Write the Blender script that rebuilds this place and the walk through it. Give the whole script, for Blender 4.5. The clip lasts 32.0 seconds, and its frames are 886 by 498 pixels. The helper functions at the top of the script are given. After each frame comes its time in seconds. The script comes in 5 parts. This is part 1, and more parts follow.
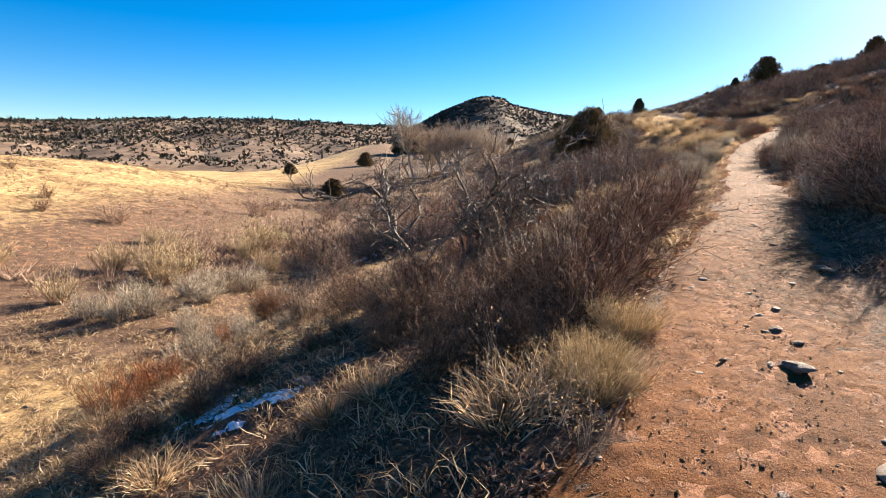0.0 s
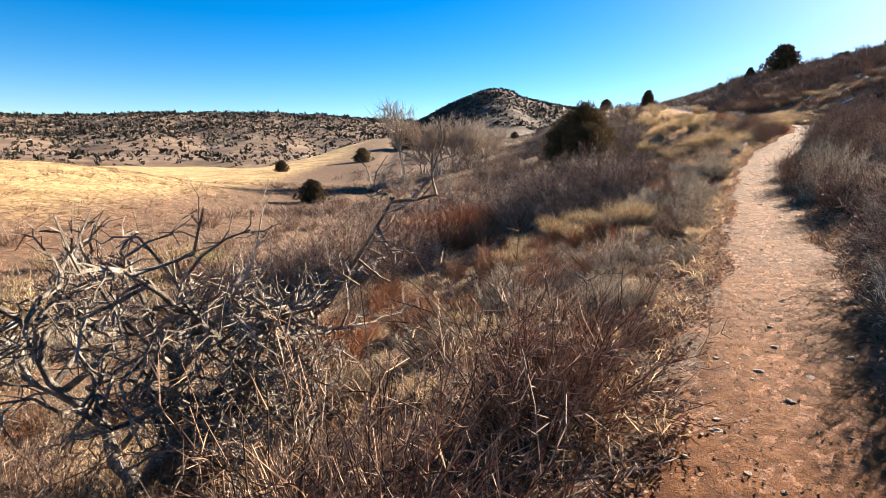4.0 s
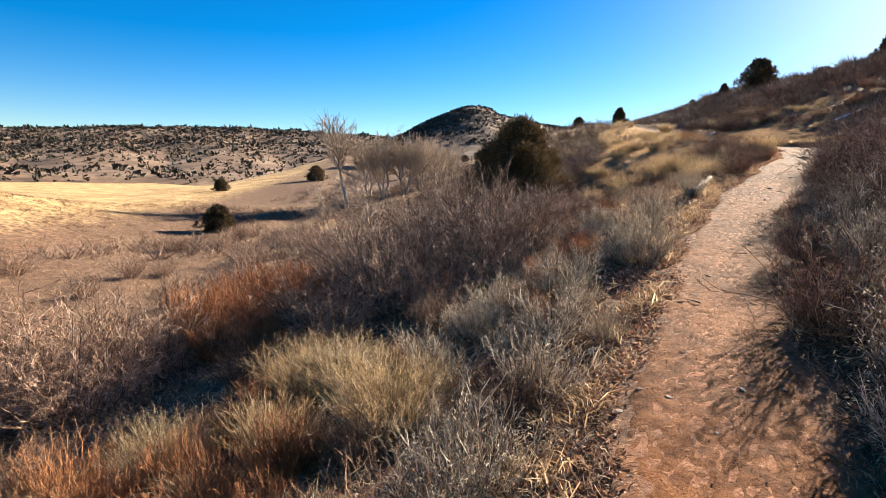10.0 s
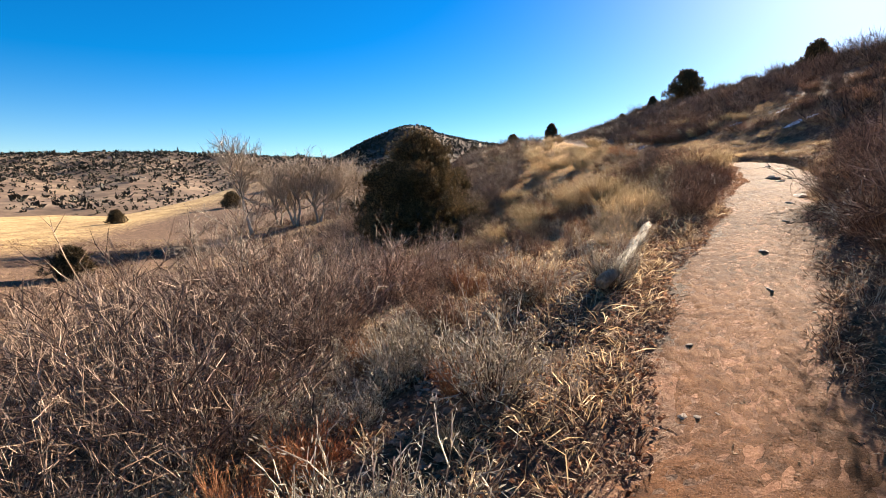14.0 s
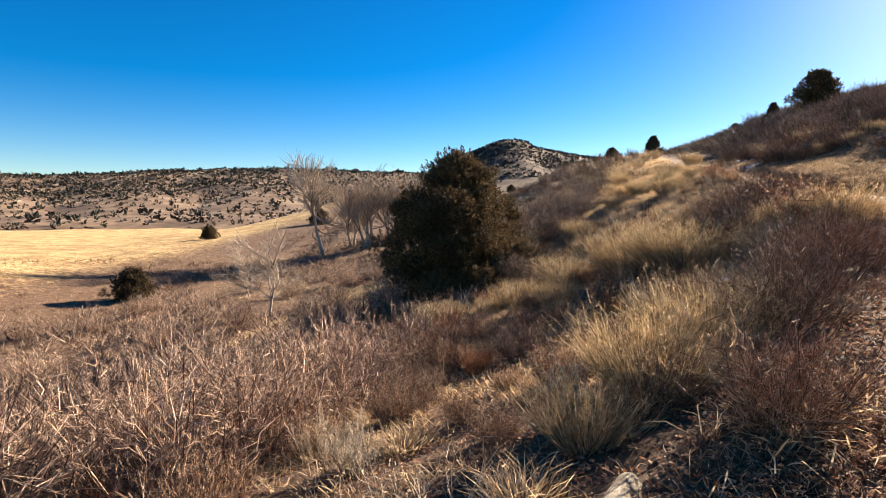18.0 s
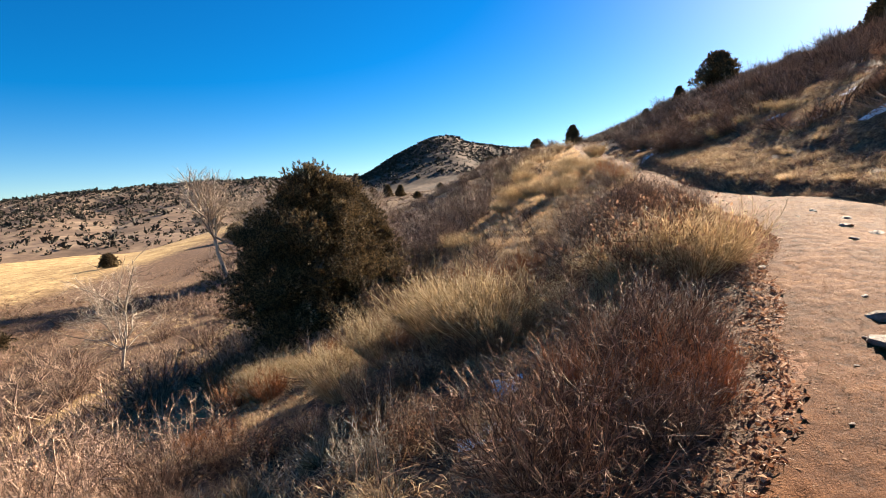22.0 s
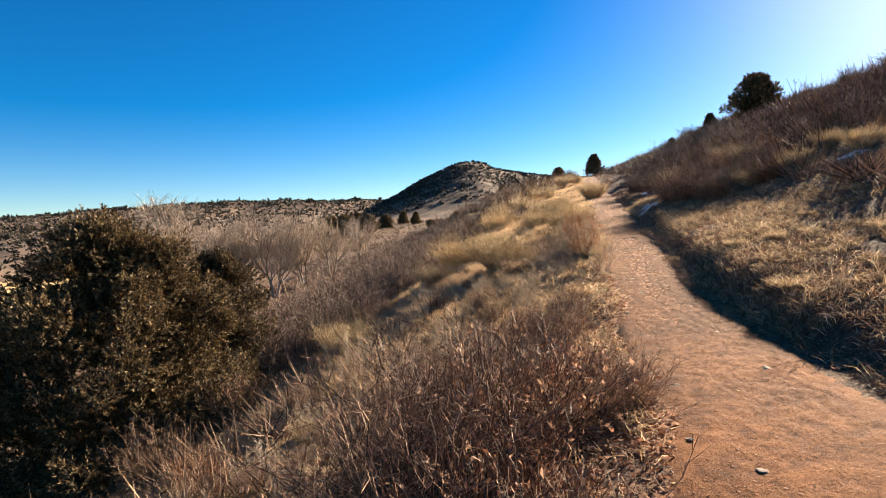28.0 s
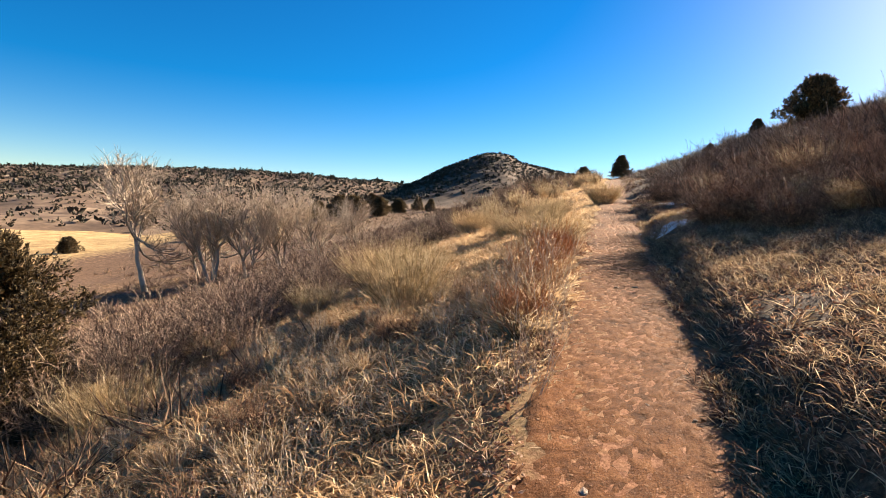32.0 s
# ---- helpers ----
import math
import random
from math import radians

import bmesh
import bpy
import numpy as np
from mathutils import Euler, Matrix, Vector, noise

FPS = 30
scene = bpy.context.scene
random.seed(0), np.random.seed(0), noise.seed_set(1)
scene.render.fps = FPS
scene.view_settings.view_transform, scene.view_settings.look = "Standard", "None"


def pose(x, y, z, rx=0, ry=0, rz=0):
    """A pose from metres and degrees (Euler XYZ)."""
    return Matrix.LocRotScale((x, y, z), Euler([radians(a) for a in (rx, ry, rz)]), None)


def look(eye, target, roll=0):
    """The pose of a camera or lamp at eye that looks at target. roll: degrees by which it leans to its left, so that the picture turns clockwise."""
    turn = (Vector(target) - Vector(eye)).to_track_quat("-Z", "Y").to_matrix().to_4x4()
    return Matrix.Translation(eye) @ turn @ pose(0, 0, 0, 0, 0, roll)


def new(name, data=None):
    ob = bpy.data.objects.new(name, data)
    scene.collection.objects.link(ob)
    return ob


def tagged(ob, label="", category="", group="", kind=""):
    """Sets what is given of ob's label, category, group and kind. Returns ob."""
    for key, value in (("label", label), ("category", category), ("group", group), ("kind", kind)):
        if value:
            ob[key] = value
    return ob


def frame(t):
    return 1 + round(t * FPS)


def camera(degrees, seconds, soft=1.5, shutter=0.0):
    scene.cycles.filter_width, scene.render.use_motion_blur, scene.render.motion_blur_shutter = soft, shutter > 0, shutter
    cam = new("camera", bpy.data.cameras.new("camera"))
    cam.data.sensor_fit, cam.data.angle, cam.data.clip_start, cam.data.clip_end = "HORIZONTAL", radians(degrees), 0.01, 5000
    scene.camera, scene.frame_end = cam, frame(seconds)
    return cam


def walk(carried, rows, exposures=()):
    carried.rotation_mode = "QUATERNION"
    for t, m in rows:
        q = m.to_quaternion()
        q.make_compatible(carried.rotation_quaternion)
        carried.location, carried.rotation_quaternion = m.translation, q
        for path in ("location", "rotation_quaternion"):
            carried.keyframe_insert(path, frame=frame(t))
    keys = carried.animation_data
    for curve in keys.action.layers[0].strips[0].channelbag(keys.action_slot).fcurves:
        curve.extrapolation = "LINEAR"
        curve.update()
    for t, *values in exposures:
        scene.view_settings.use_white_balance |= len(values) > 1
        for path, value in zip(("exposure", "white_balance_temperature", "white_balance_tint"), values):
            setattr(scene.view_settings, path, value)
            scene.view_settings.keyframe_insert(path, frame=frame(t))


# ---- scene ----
cam = camera(79.1, 32.0, soft=0.8)

# seconds, eye x y z, yaw to the left, pitch up, roll
PATH = [
    (0, -0.004, 0.012, 1.499, 1.25, -9.05, 1.71),
    (0.5, 0.248, 0.609, 1.543, 1.22, -8.95, 1.82),
    (1, 0.488, 1.196, 1.652, 1.35, -9.23, 1.62),
    (1.5, 0.790, 1.713, 1.733, 1.39, -9.47, 1.70),
    (2, 1.064, 2.235, 1.799, 1.30, -9.75, 1.52),
    (2.5, 1.300, 2.831, 1.923, 1.49, -9.79, 1.60),
    (3, 1.627, 3.376, 2.006, 1.66, -9.88, 1.56),
    (3.5, 1.937, 3.931, 2.101, 1.75, -9.85, 1.54),
    (4, 2.219, 4.465, 2.237, 2.39, -9.86, 1.51),
    (4.5, 2.557, 4.920, 2.343, 2.70, -9.89, 1.56),
    (6.5, 3.993, 7.479, 2.504, 2.88, -9.03, 2.23),
    (7, 4.331, 8.165, 2.553, 3.42, -8.67, 2.50),
    (7.5, 4.674, 8.840, 2.615, 3.90, -8.31, 2.49),
    (8, 4.979, 9.593, 2.637, 4.36, -8.29, 2.39),
    (8.5, 5.326, 10.354, 2.660, 4.30, -8.35, 2.40),
    (9, 5.673, 11.079, 2.717, 3.18, -8.23, 2.21),
    (9.5, 6.032, 11.779, 2.781, 1.38, -8.14, 2.04),
    (10, 6.402, 12.451, 2.849, 0.60, -8.08, 1.95),
    (10.5, 6.732, 13.133, 2.864, 0.01, -7.94, 1.89),
    (11, 7.033, 13.888, 2.905, -1.04, -7.71, 1.63),
    (11.5, 7.377, 14.717, 3.013, -2.48, -7.29, 1.06),
    (12, 7.741, 15.543, 3.103, -3.61, -6.75, 0.41),
    (12.5, 8.156, 16.315, 3.162, -3.93, -6.48, 0.31),
    (13, 8.539, 17.068, 3.211, -4.09, -6.40, 0.40),
    (13.5, 8.896, 17.805, 3.253, -4.36, -6.24, 0.48),
    (14, 9.225, 18.545, 3.342, -5.06, -5.98, 0.30),
    (14.5, 9.526, 19.261, 3.425, -5.64, -5.56, 0.05),
    (16.5, 10.984, 21.613, 3.776, -1.06, -4.51, 0.97),
    (17, 11.279, 22.110, 3.850, 0.99, -4.58, 1.01),
    (17.5, 11.557, 22.535, 3.950, 3.51, -4.59, 0.86),
    (18, 11.831, 22.898, 4.051, 5.51, -4.60, 0.61),
    (18.5, 12.118, 23.213, 4.140, 6.24, -4.41, -0.22),
    (19, 12.451, 23.503, 4.225, 6.50, -4.34, -1.22),
    (19.5, 12.819, 23.810, 4.307, 6.31, -4.16, -1.69),
    (20, 13.167, 24.207, 4.384, 5.49, -4.13, -1.77),
    (20.5, 13.510, 24.634, 4.457, 4.52, -4.25, -1.80),
    (21, 13.783, 25.102, 4.523, 3.26, -4.53, -2.00),
    (21.5, 14.022, 25.583, 4.602, 0.76, -4.76, -2.97),
    (22, 14.358, 26.011, 4.661, -0.48, -4.96, -3.71),
    (22.5, 14.720, 26.467, 4.710, -2.00, -4.89, -4.57),
    (23, 15.117, 26.958, 4.806, -4.23, -4.72, -5.13),
    (23.5, 15.513, 27.450, 4.877, -5.10, -4.63, -6.15),
    (24, 15.815, 27.912, 4.951, -5.24, -5.04, -6.17),
    (24.5, 16.095, 28.335, 5.019, -4.45, -5.10, -6.68),
    (25, 16.459, 28.716, 5.132, -3.13, -4.94, -6.87),
    (25.5, 16.756, 29.238, 5.211, -2.33, -4.77, -6.81),
    (27.5, 17.625, 32.132, 5.500, 1.90, -2.69, -3.71),
    (28, 18.006, 32.779, 5.609, 2.43, -2.22, -2.15),
    (28.5, 18.409, 33.433, 5.699, 2.00, -2.29, -0.29),
    (29, 18.816, 34.048, 5.776, 1.55, -2.72, 1.46),
    (29.5, 19.100, 34.749, 5.837, 1.39, -3.23, 3.10),
    (30, 19.320, 35.468, 5.881, 1.94, -3.40, 3.49),
    (30.5, 19.500, 36.190, 5.904, 2.38, -3.42, 3.54),
    (31, 19.650, 36.918, 5.913, 2.97, -3.49, 3.70),
    (31.5, 19.794, 37.642, 5.916, 3.83, -3.51, 3.49),
    (32, 19.939, 38.363, 5.920, 4.58, -3.45, 3.48),
]


def carried_pose(x, y, z, yaw, pitch, roll):
    return pose(x, y, z, 0, 0, yaw) @ pose(0, 0, 0, 90 + pitch) @ pose(0, 0, 0, 0, 0, roll)


walk(cam, [(row[0], carried_pose(*row[1:])) for row in PATH], [(0, 2.36, 6750, 6), (8, 2.28, 6800, 6), (13, 2.25, 6900, 7), (20, 2.2, 6950, 7), (32, 2.24, 7350, 8)])

# ---- daylight ----
SUN_AZ, SUN_EL = radians(43), radians(23.2)      # to the right of +y, above the horizon
world = bpy.data.worlds.new("sky")
scene.world = world
world.use_nodes = True
wn, wl = world.node_tree.nodes, world.node_tree.links
sky = wn.new("ShaderNodeTexSky")
sky.sky_type, sky.sun_disc = "NISHITA", False
sky.sun_elevation, sky.sun_rotation = SUN_EL, SUN_AZ
sky.altitude, sky.air_density, sky.dust_density, sky.ozone_density = 1900, 1.0, 1.0, 3.0
wn["Background"].inputs["Strength"].default_value = 0.038
deep = wn.new("ShaderNodeHueSaturation")
deep.inputs["Saturation"].default_value, deep.inputs["Hue"].default_value = 1.5, 0.507
wl.new(sky.outputs["Color"], deep.inputs["Color"])
wl.new(deep.outputs["Color"], wn["Background"].inputs["Color"])
sun = new("sun", bpy.data.lights.new("sun", "SUN"))
sun.data.energy, sun.data.angle, sun.data.color = 5.0, radians(0.53), (1.0, 0.89, 0.76)
sun_way = Vector((math.sin(SUN_AZ) * math.cos(SUN_EL), math.cos(SUN_AZ) * math.cos(SUN_EL), math.sin(SUN_EL)))
sun.matrix_world = look(sun_way * 50, (0, 0, 0))
scene.view_settings.exposure = 1.1


# ---- materials ----
def tree_of(name):
    m = bpy.data.materials.new(name)
    m.use_nodes = True
    return m, m.node_tree.nodes, m.node_tree.links


def ramp_node(nodes, colours, places=None):
    r = nodes.new("ShaderNodeValToRGB")
    places = places or [i / (len(colours) - 1) for i in range(len(colours))]
    for i, (c, p) in enumerate(zip(colours, places)):
        e = r.color_ramp.elements[i] if i < 2 else r.color_ramp.elements.new(p)
        e.position, e.color = p, (*c, 1)
    return r


def noise_node(nodes, links, where, scale, detail=6, rough=0.6):
    n = nodes.new("ShaderNodeTexNoise")
    n.inputs["Scale"].default_value, n.inputs["Detail"].default_value, n.inputs["Roughness"].default_value = scale, detail, rough
    links.new(where, n.inputs["Vector"])
    return n.outputs["Fac"]


def mixed(nodes, links, fac, a, b, how="MIX"):
    m = nodes.new("ShaderNodeMix")
    m.data_type, m.blend_type = "RGBA", how
    for value, socket in ((fac, m.inputs["Factor"]), (a, m.inputs["A"]), (b, m.inputs["B"])):
        if isinstance(value, (float, int)):
            socket.default_value = value
        elif isinstance(value, tuple):
            socket.default_value = (*value, 1)
        else:
            links.new(value, socket)
    return m.outputs["Result"]


def stone_like(name, colours, scale=3.0, rough=0.9, bump=0.4, fine=40.0, random_tint=0.25):
    """Earth, rock, bark or snow: coarse patches, fine grain and a rough relief."""
    m, n, l = tree_of(name)
    where = n.new("ShaderNodeTexCoord").outputs["Object"]
    coarse, grain = noise_node(n, l, where, scale), noise_node(n, l, where, fine, 4, 0.7)
    r = ramp_node(n, colours, [0.3 + 0.4 * i / (len(colours) - 1) for i in range(len(colours))])
    l.new(coarse, r.inputs["Fac"])
    g = ramp_node(n, [(0.55, 0.55, 0.55), (1.3, 1.3, 1.3)], [0.3, 0.7])
    l.new(grain, g.inputs["Fac"])
    c = mixed(n, l, 0.8, r.outputs["Color"], g.outputs["Color"], "MULTIPLY")
    info = n.new("ShaderNodeObjectInfo")
    v = ramp_node(n, [(1 - random_tint,) * 3, (1 + random_tint,) * 3])
    l.new(info.outputs["Random"], v.inputs["Fac"])
    c = mixed(n, l, 1.0, c, v.outputs["Color"], "MULTIPLY")
    b = n["Principled BSDF"]
    l.new(c, b.inputs["Base Color"])
    b.inputs["Roughness"].default_value = rough
    b.inputs["Specular IOR Level"].default_value = 0.25
    bp = n.new("ShaderNodeBump")
    bp.inputs["Strength"].default_value, bp.inputs["Distance"].default_value = bump, 0.03
    l.new(grain, bp.inputs["Height"])
    l.new(bp.outputs["Normal"], b.inputs["Normal"])
    return m


def plant_like(name, colours, glow=0.3, rough=0.75, tint=0.22):
    """Stems, blades and leaves: every piece its own shade; glow is the light that passes through."""
    m, n, l = tree_of(name)
    geo, info = n.new("ShaderNodeNewGeometry"), n.new("ShaderNodeObjectInfo")
    r = ramp_node(n, colours)
    l.new(geo.outputs["Random Per Island"], r.inputs["Fac"])
    v = ramp_node(n, [(1 - tint,) * 3, (1 + tint,) * 3])
    l.new(info.outputs["Random"], v.inputs["Fac"])
    c = mixed(n, l, 1.0, r.outputs["Color"], v.outputs["Color"], "MULTIPLY")
    where = n.new("ShaderNodeTexCoord").outputs["Object"]
    g = ramp_node(n, [(0.5, 0.48, 0.46), (1.3, 1.3, 1.3)], [0.36, 0.62])
    l.new(noise_node(n, l, where, 6.0, 5, 0.65), g.inputs["Fac"])
    c = mixed(n, l, 0.7, c, g.outputs["Color"], "MULTIPLY")
    b = n["Principled BSDF"]
    l.new(c, b.inputs["Base Color"])
    b.inputs["Roughness"].default_value = rough
    b.inputs["Specular IOR Level"].default_value = 0.3
    if glow:
        t, mix = n.new("ShaderNodeBsdfTranslucent"), n.new("ShaderNodeMixShader")
        l.new(c, t.inputs["Color"])
        mix.inputs["Fac"].default_value = glow
        l.new(b.outputs["BSDF"], mix.inputs[1])
        l.new(t.outputs["BSDF"], mix.inputs[2])
        l.new(mix.outputs["Shader"], n["Material Output"].inputs["Surface"])
    return m


def ground_material():
    """Dry litter and soil; the sheet's own shares of straw and red earth are carried by it."""
    m, n, l = tree_of("dry_ground")
    where = n.new("ShaderNodeTexCoord").outputs["Object"]
    big, mid = noise_node(n, l, where, 0.35, 5), noise_node(n, l, where, 2.6, 6, 0.65)
    fine, grit = noise_node(n, l, where, 17.0, 6, 0.75), noise_node(n, l, where, 90.0, 3, 0.7)
    litter = ramp_node(n, [(0.045, 0.026, 0.019), (0.10, 0.06, 0.041), (0.19, 0.122, 0.084), (0.36, 0.265, 0.2)], [0.28, 0.45, 0.6, 0.75])
    l.new(fine, litter.inputs["Fac"])
    patch = ramp_node(n, [(0.62, 0.55, 0.5), (1.25, 1.2, 1.12)], [0.36, 0.64])
    l.new(mid, patch.inputs["Fac"])
    c = mixed(n, l, 0.9, litter.outputs["Color"], patch.outputs["Color"], "MULTIPLY")
    straw = ramp_node(n, [(0.27, 0.175, 0.085), (0.44, 0.31, 0.155), (0.58, 0.44, 0.25)], [0.3, 0.5, 0.7])
    l.new(fine, straw.inputs["Fac"])
    broad = ramp_node(n, [(0.66, 0.6, 0.55), (1.15, 1.13, 1.1)], [0.38, 0.6])
    l.new(big, broad.inputs["Fac"])
    straw_c = mixed(n, l, 0.6, straw.outputs["Color"], patch.outputs["Color"], "MULTIPLY")
    straw_c = mixed(n, l, 0.9, straw_c, broad.outputs["Color"], "MULTIPLY")
    red = ramp_node(n, [(0.20, 0.085, 0.045), (0.36, 0.165, 0.085)], [0.35, 0.65])
    l.new(fine, red.inputs["Fac"])

    def share(name, noise, lo, hi):
        a = n.new("ShaderNodeAttribute")
        a.attribute_name = name
        add = n.new("ShaderNodeMath")
        add.operation = "ADD"
        l.new(a.outputs["Fac"], add.inputs[0])
        l.new(noise, add.inputs[1])
        r = n.new("ShaderNodeMapRange")
        r.inputs["From Min"].default_value, r.inputs["From Max"].default_value = lo, hi
        l.new(add.outputs[0], r.inputs["Value"])
        return r.outputs["Result"]

    c = mixed(n, l, share("straw", mid, 0.75, 1.15), c, straw_c)
    c = mixed(n, l, share("red", mid, 0.85, 1.1), c, red.outputs["Color"])
    b = n["Principled BSDF"]
    l.new(c, b.inputs["Base Color"])
    b.inputs["Roughness"].default_value = 0.95
    b.inputs["Specular IOR Level"].default_value = 0.15
    bp = n.new("ShaderNodeBump")
    bp.inputs["Strength"].default_value, bp.inputs["Distance"].default_value = 0.9, 0.05
    l.new(fine, bp.inputs["Height"])
    bp2 = n.new("ShaderNodeBump")
    bp2.inputs["Strength"].default_value, bp2.inputs["Distance"].default_value = 0.6, 0.008
    l.new(grit, bp2.inputs["Height"])
    l.new(bp.outputs["Normal"], bp2.inputs["Normal"])
    l.new(bp2.outputs["Normal"], b.inputs["Normal"])
    return m


M_GROUND = ground_material()


def trail_material():
    """Trodden earth with grit, half-buried pebbles and scuffed patches."""
    m, n, l = tree_of("packed_earth")
    where = n.new("ShaderNodeTexCoord").outputs["Object"]
    big, mid, grit = noise_node(n, l, where, 0.9, 5), noise_node(n, l, where, 9.0, 6, 0.7), noise_node(n, l, where, 120.0, 3, 0.8)
    base = ramp_node(n, [(0.06, 0.02, 0.005), (0.138, 0.049, 0.0135), (0.2, 0.082, 0.028)], [0.3, 0.5, 0.72])
    l.new(mid, base.inputs["Fac"])
    scuff = ramp_node(n, [(0.75, 0.72, 0.7), (1.2, 1.2, 1.2)], [0.38, 0.62])
    l.new(big, scuff.inputs["Fac"])
    c = mixed(n, l, 1.0, base.outputs["Color"], scuff.outputs["Color"], "MULTIPLY")
    heights = []
    for scale, lo, hi in ((28.0, 0.1, 0.36), (75.0, 0.12, 0.42)):
        v = n.new("ShaderNodeTexVoronoi")
        v.inputs["Scale"].default_value = scale
        l.new(where, v.inputs["Vector"])
        hump = n.new("ShaderNodeMapRange")
        hump.inputs["From Min"].default_value, hump.inputs["From Max"].default_value = hi, lo
        l.new(v.outputs["Distance"], hump.inputs["Value"])
        some = n.new("ShaderNodeMath")
        some.operation = "GREATER_THAN"
        some.inputs[1].default_value = 0.9
        split = n.new("ShaderNodeSeparateColor")
        l.new(v.outputs["Color"], split.inputs["Color"])
        l.new(split.outputs["Red"], some.inputs[0])
        both = n.new("ShaderNodeMath")
        both.operation = "MULTIPLY"
        l.new(hump.outputs["Result"], both.inputs[0])
        l.new(some.outputs[0], both.inputs[1])
        tone = ramp_node(n, [(0.06, 0.024, 0.011), (0.16, 0.072, 0.032), (0.28, 0.16, 0.09)])
        l.new(split.outputs["Green"], tone.inputs["Fac"])
        c = mixed(n, l, both.outputs[0], c, tone.outputs["Color"])
        heights.append(both.outputs[0])
    g = ramp_node(n, [(0.45, 0.43, 0.41), (1.4, 1.4, 1.4)], [0.34, 0.66])
    l.new(grit, g.inputs["Fac"])
    c = mixed(n, l, 0.85, c, g.outputs["Color"], "MULTIPLY")
    b = n["Principled BSDF"]
    l.new(c, b.inputs["Base Color"])
    b.inputs["Roughness"].default_value = 0.95
    b.inputs["Specular IOR Level"].default_value = 0.15
    normal = None
    for h, strength, reach in ((mid, 1.0, 0.018), (heights[0], 0.8, 0.006), (heights[1], 0.8, 0.005), (grit, 0.8, 0.006)):
        bp = n.new("ShaderNodeBump")
        bp.inputs["Strength"].default_value, bp.inputs["Distance"].default_value = strength, reach
        l.new(h, bp.inputs["Height"])
        if normal:
            l.new(normal, bp.inputs["Normal"])
        normal = bp.outputs["Normal"]
    l.new(normal, b.inputs["Normal"])
    return m


M_TRAIL = trail_material()
M_HILL = stone_like("scrub_hillside", [(0.07, 0.042, 0.028), (0.145, 0.09, 0.058), (0.29, 0.2, 0.13)], 0.06, 0.95, 0.15, 0.35, 0.0)
M_PEAK = stone_like("dark_scrub_hill", [(0.05, 0.031, 0.022), (0.1, 0.062, 0.042), (0.19, 0.125, 0.085)], 0.08, 0.95, 0.2, 0.5, 0.0)
M_ROCK = stone_like("sandstone", [(0.17, 0.105, 0.073), (0.28, 0.2, 0.15), (0.39, 0.315, 0.26)], 5, 0.85, 0.5, 60)
M_PEBBLE = stone_like("red_pebble", [(0.15, 0.066, 0.028), (0.26, 0.13, 0.062), (0.4, 0.25, 0.15)], 9, 0.9, 0.4, 80)
M_PALE_ROCK = stone_like("pale_cliff_rock", [(0.30, 0.21, 0.15), (0.46, 0.36, 0.27)], 0.3, 0.9, 0.4, 2)
M_SNOW = stone_like("old_snow", [(0.75, 0.78, 0.83), (0.86, 0.88, 0.9)], 4, 0.6, 0.35, 30, 0.0)
M_BARK = stone_like("weathered_bark", [(0.10, 0.08, 0.065), (0.21, 0.18, 0.15), (0.36, 0.32, 0.28)], 9, 0.9, 0.8, 70)
M_OAK_BARK = stone_like("dark_oak_bark", [(0.06, 0.046, 0.036), (0.185, 0.145, 0.112), (0.42, 0.35, 0.285)], 9, 0.9, 0.8, 70)
M_PALE_BARK = stone_like("pale_bark", [(0.26, 0.21, 0.16), (0.42, 0.35, 0.28)], 3, 0.85, 0.5, 40)
M_DRIFTWOOD = stone_like("bleached_wood", [(0.13, 0.095, 0.065), (0.3, 0.24, 0.175), (0.46, 0.39, 0.31)], 6, 0.8, 0.8, 45)
M_TWIG_GREY = plant_like("grey_twig", [(0.024, 0.014, 0.009), (0.165, 0.098, 0.066), (0.52, 0.36, 0.26)], 0.0)
M_TWIG_BROWN = plant_like("brown_twig", [(0.024, 0.0115, 0.006), (0.145, 0.076, 0.044), (0.47, 0.29, 0.18)], 0.0)
M_TWIG_PINK = plant_like("pinkish_twig", [(0.05, 0.027, 0.018), (0.28, 0.17, 0.115), (0.62, 0.44, 0.32)], 0.0)
M_TWIG_PALE = plant_like("pale_twig", [(0.36, 0.275, 0.2), (0.56, 0.45, 0.345)], 0.1)
M_RUST = plant_like("rust_stem", [(0.20, 0.075, 0.03), (0.36, 0.15, 0.06), (0.42, 0.21, 0.10)], 0.15)
M_STRAW = plant_like("straw_blade", [(0.15, 0.085, 0.045), (0.4, 0.27, 0.155), (0.7, 0.54, 0.36)], 0.5)
M_GOLD_GRASS = plant_like("golden_brown_blade", [(0.24, 0.125, 0.062), (0.52, 0.335, 0.185), (0.8, 0.6, 0.385)], 0.6)
M_LITTER = plant_like("litter_blade", [(0.05, 0.025, 0.017), (0.20, 0.115, 0.073), (0.48, 0.335, 0.235)], 0.3)
M_YELLOW = plant_like("yellow_stem", [(0.16, 0.11, 0.06), (0.48, 0.365, 0.225), (0.82, 0.69, 0.49)], 0.55)
M_SAGE = plant_like("sage_leaf", [(0.09, 0.066, 0.044), (0.4, 0.325, 0.235), (0.75, 0.66, 0.53)], 0.2)
M_OAK_LEAF = plant_like("dead_oak_leaf", [(0.1, 0.042, 0.024), (0.27, 0.125, 0.07), (0.5, 0.31, 0.2)], 0.3)
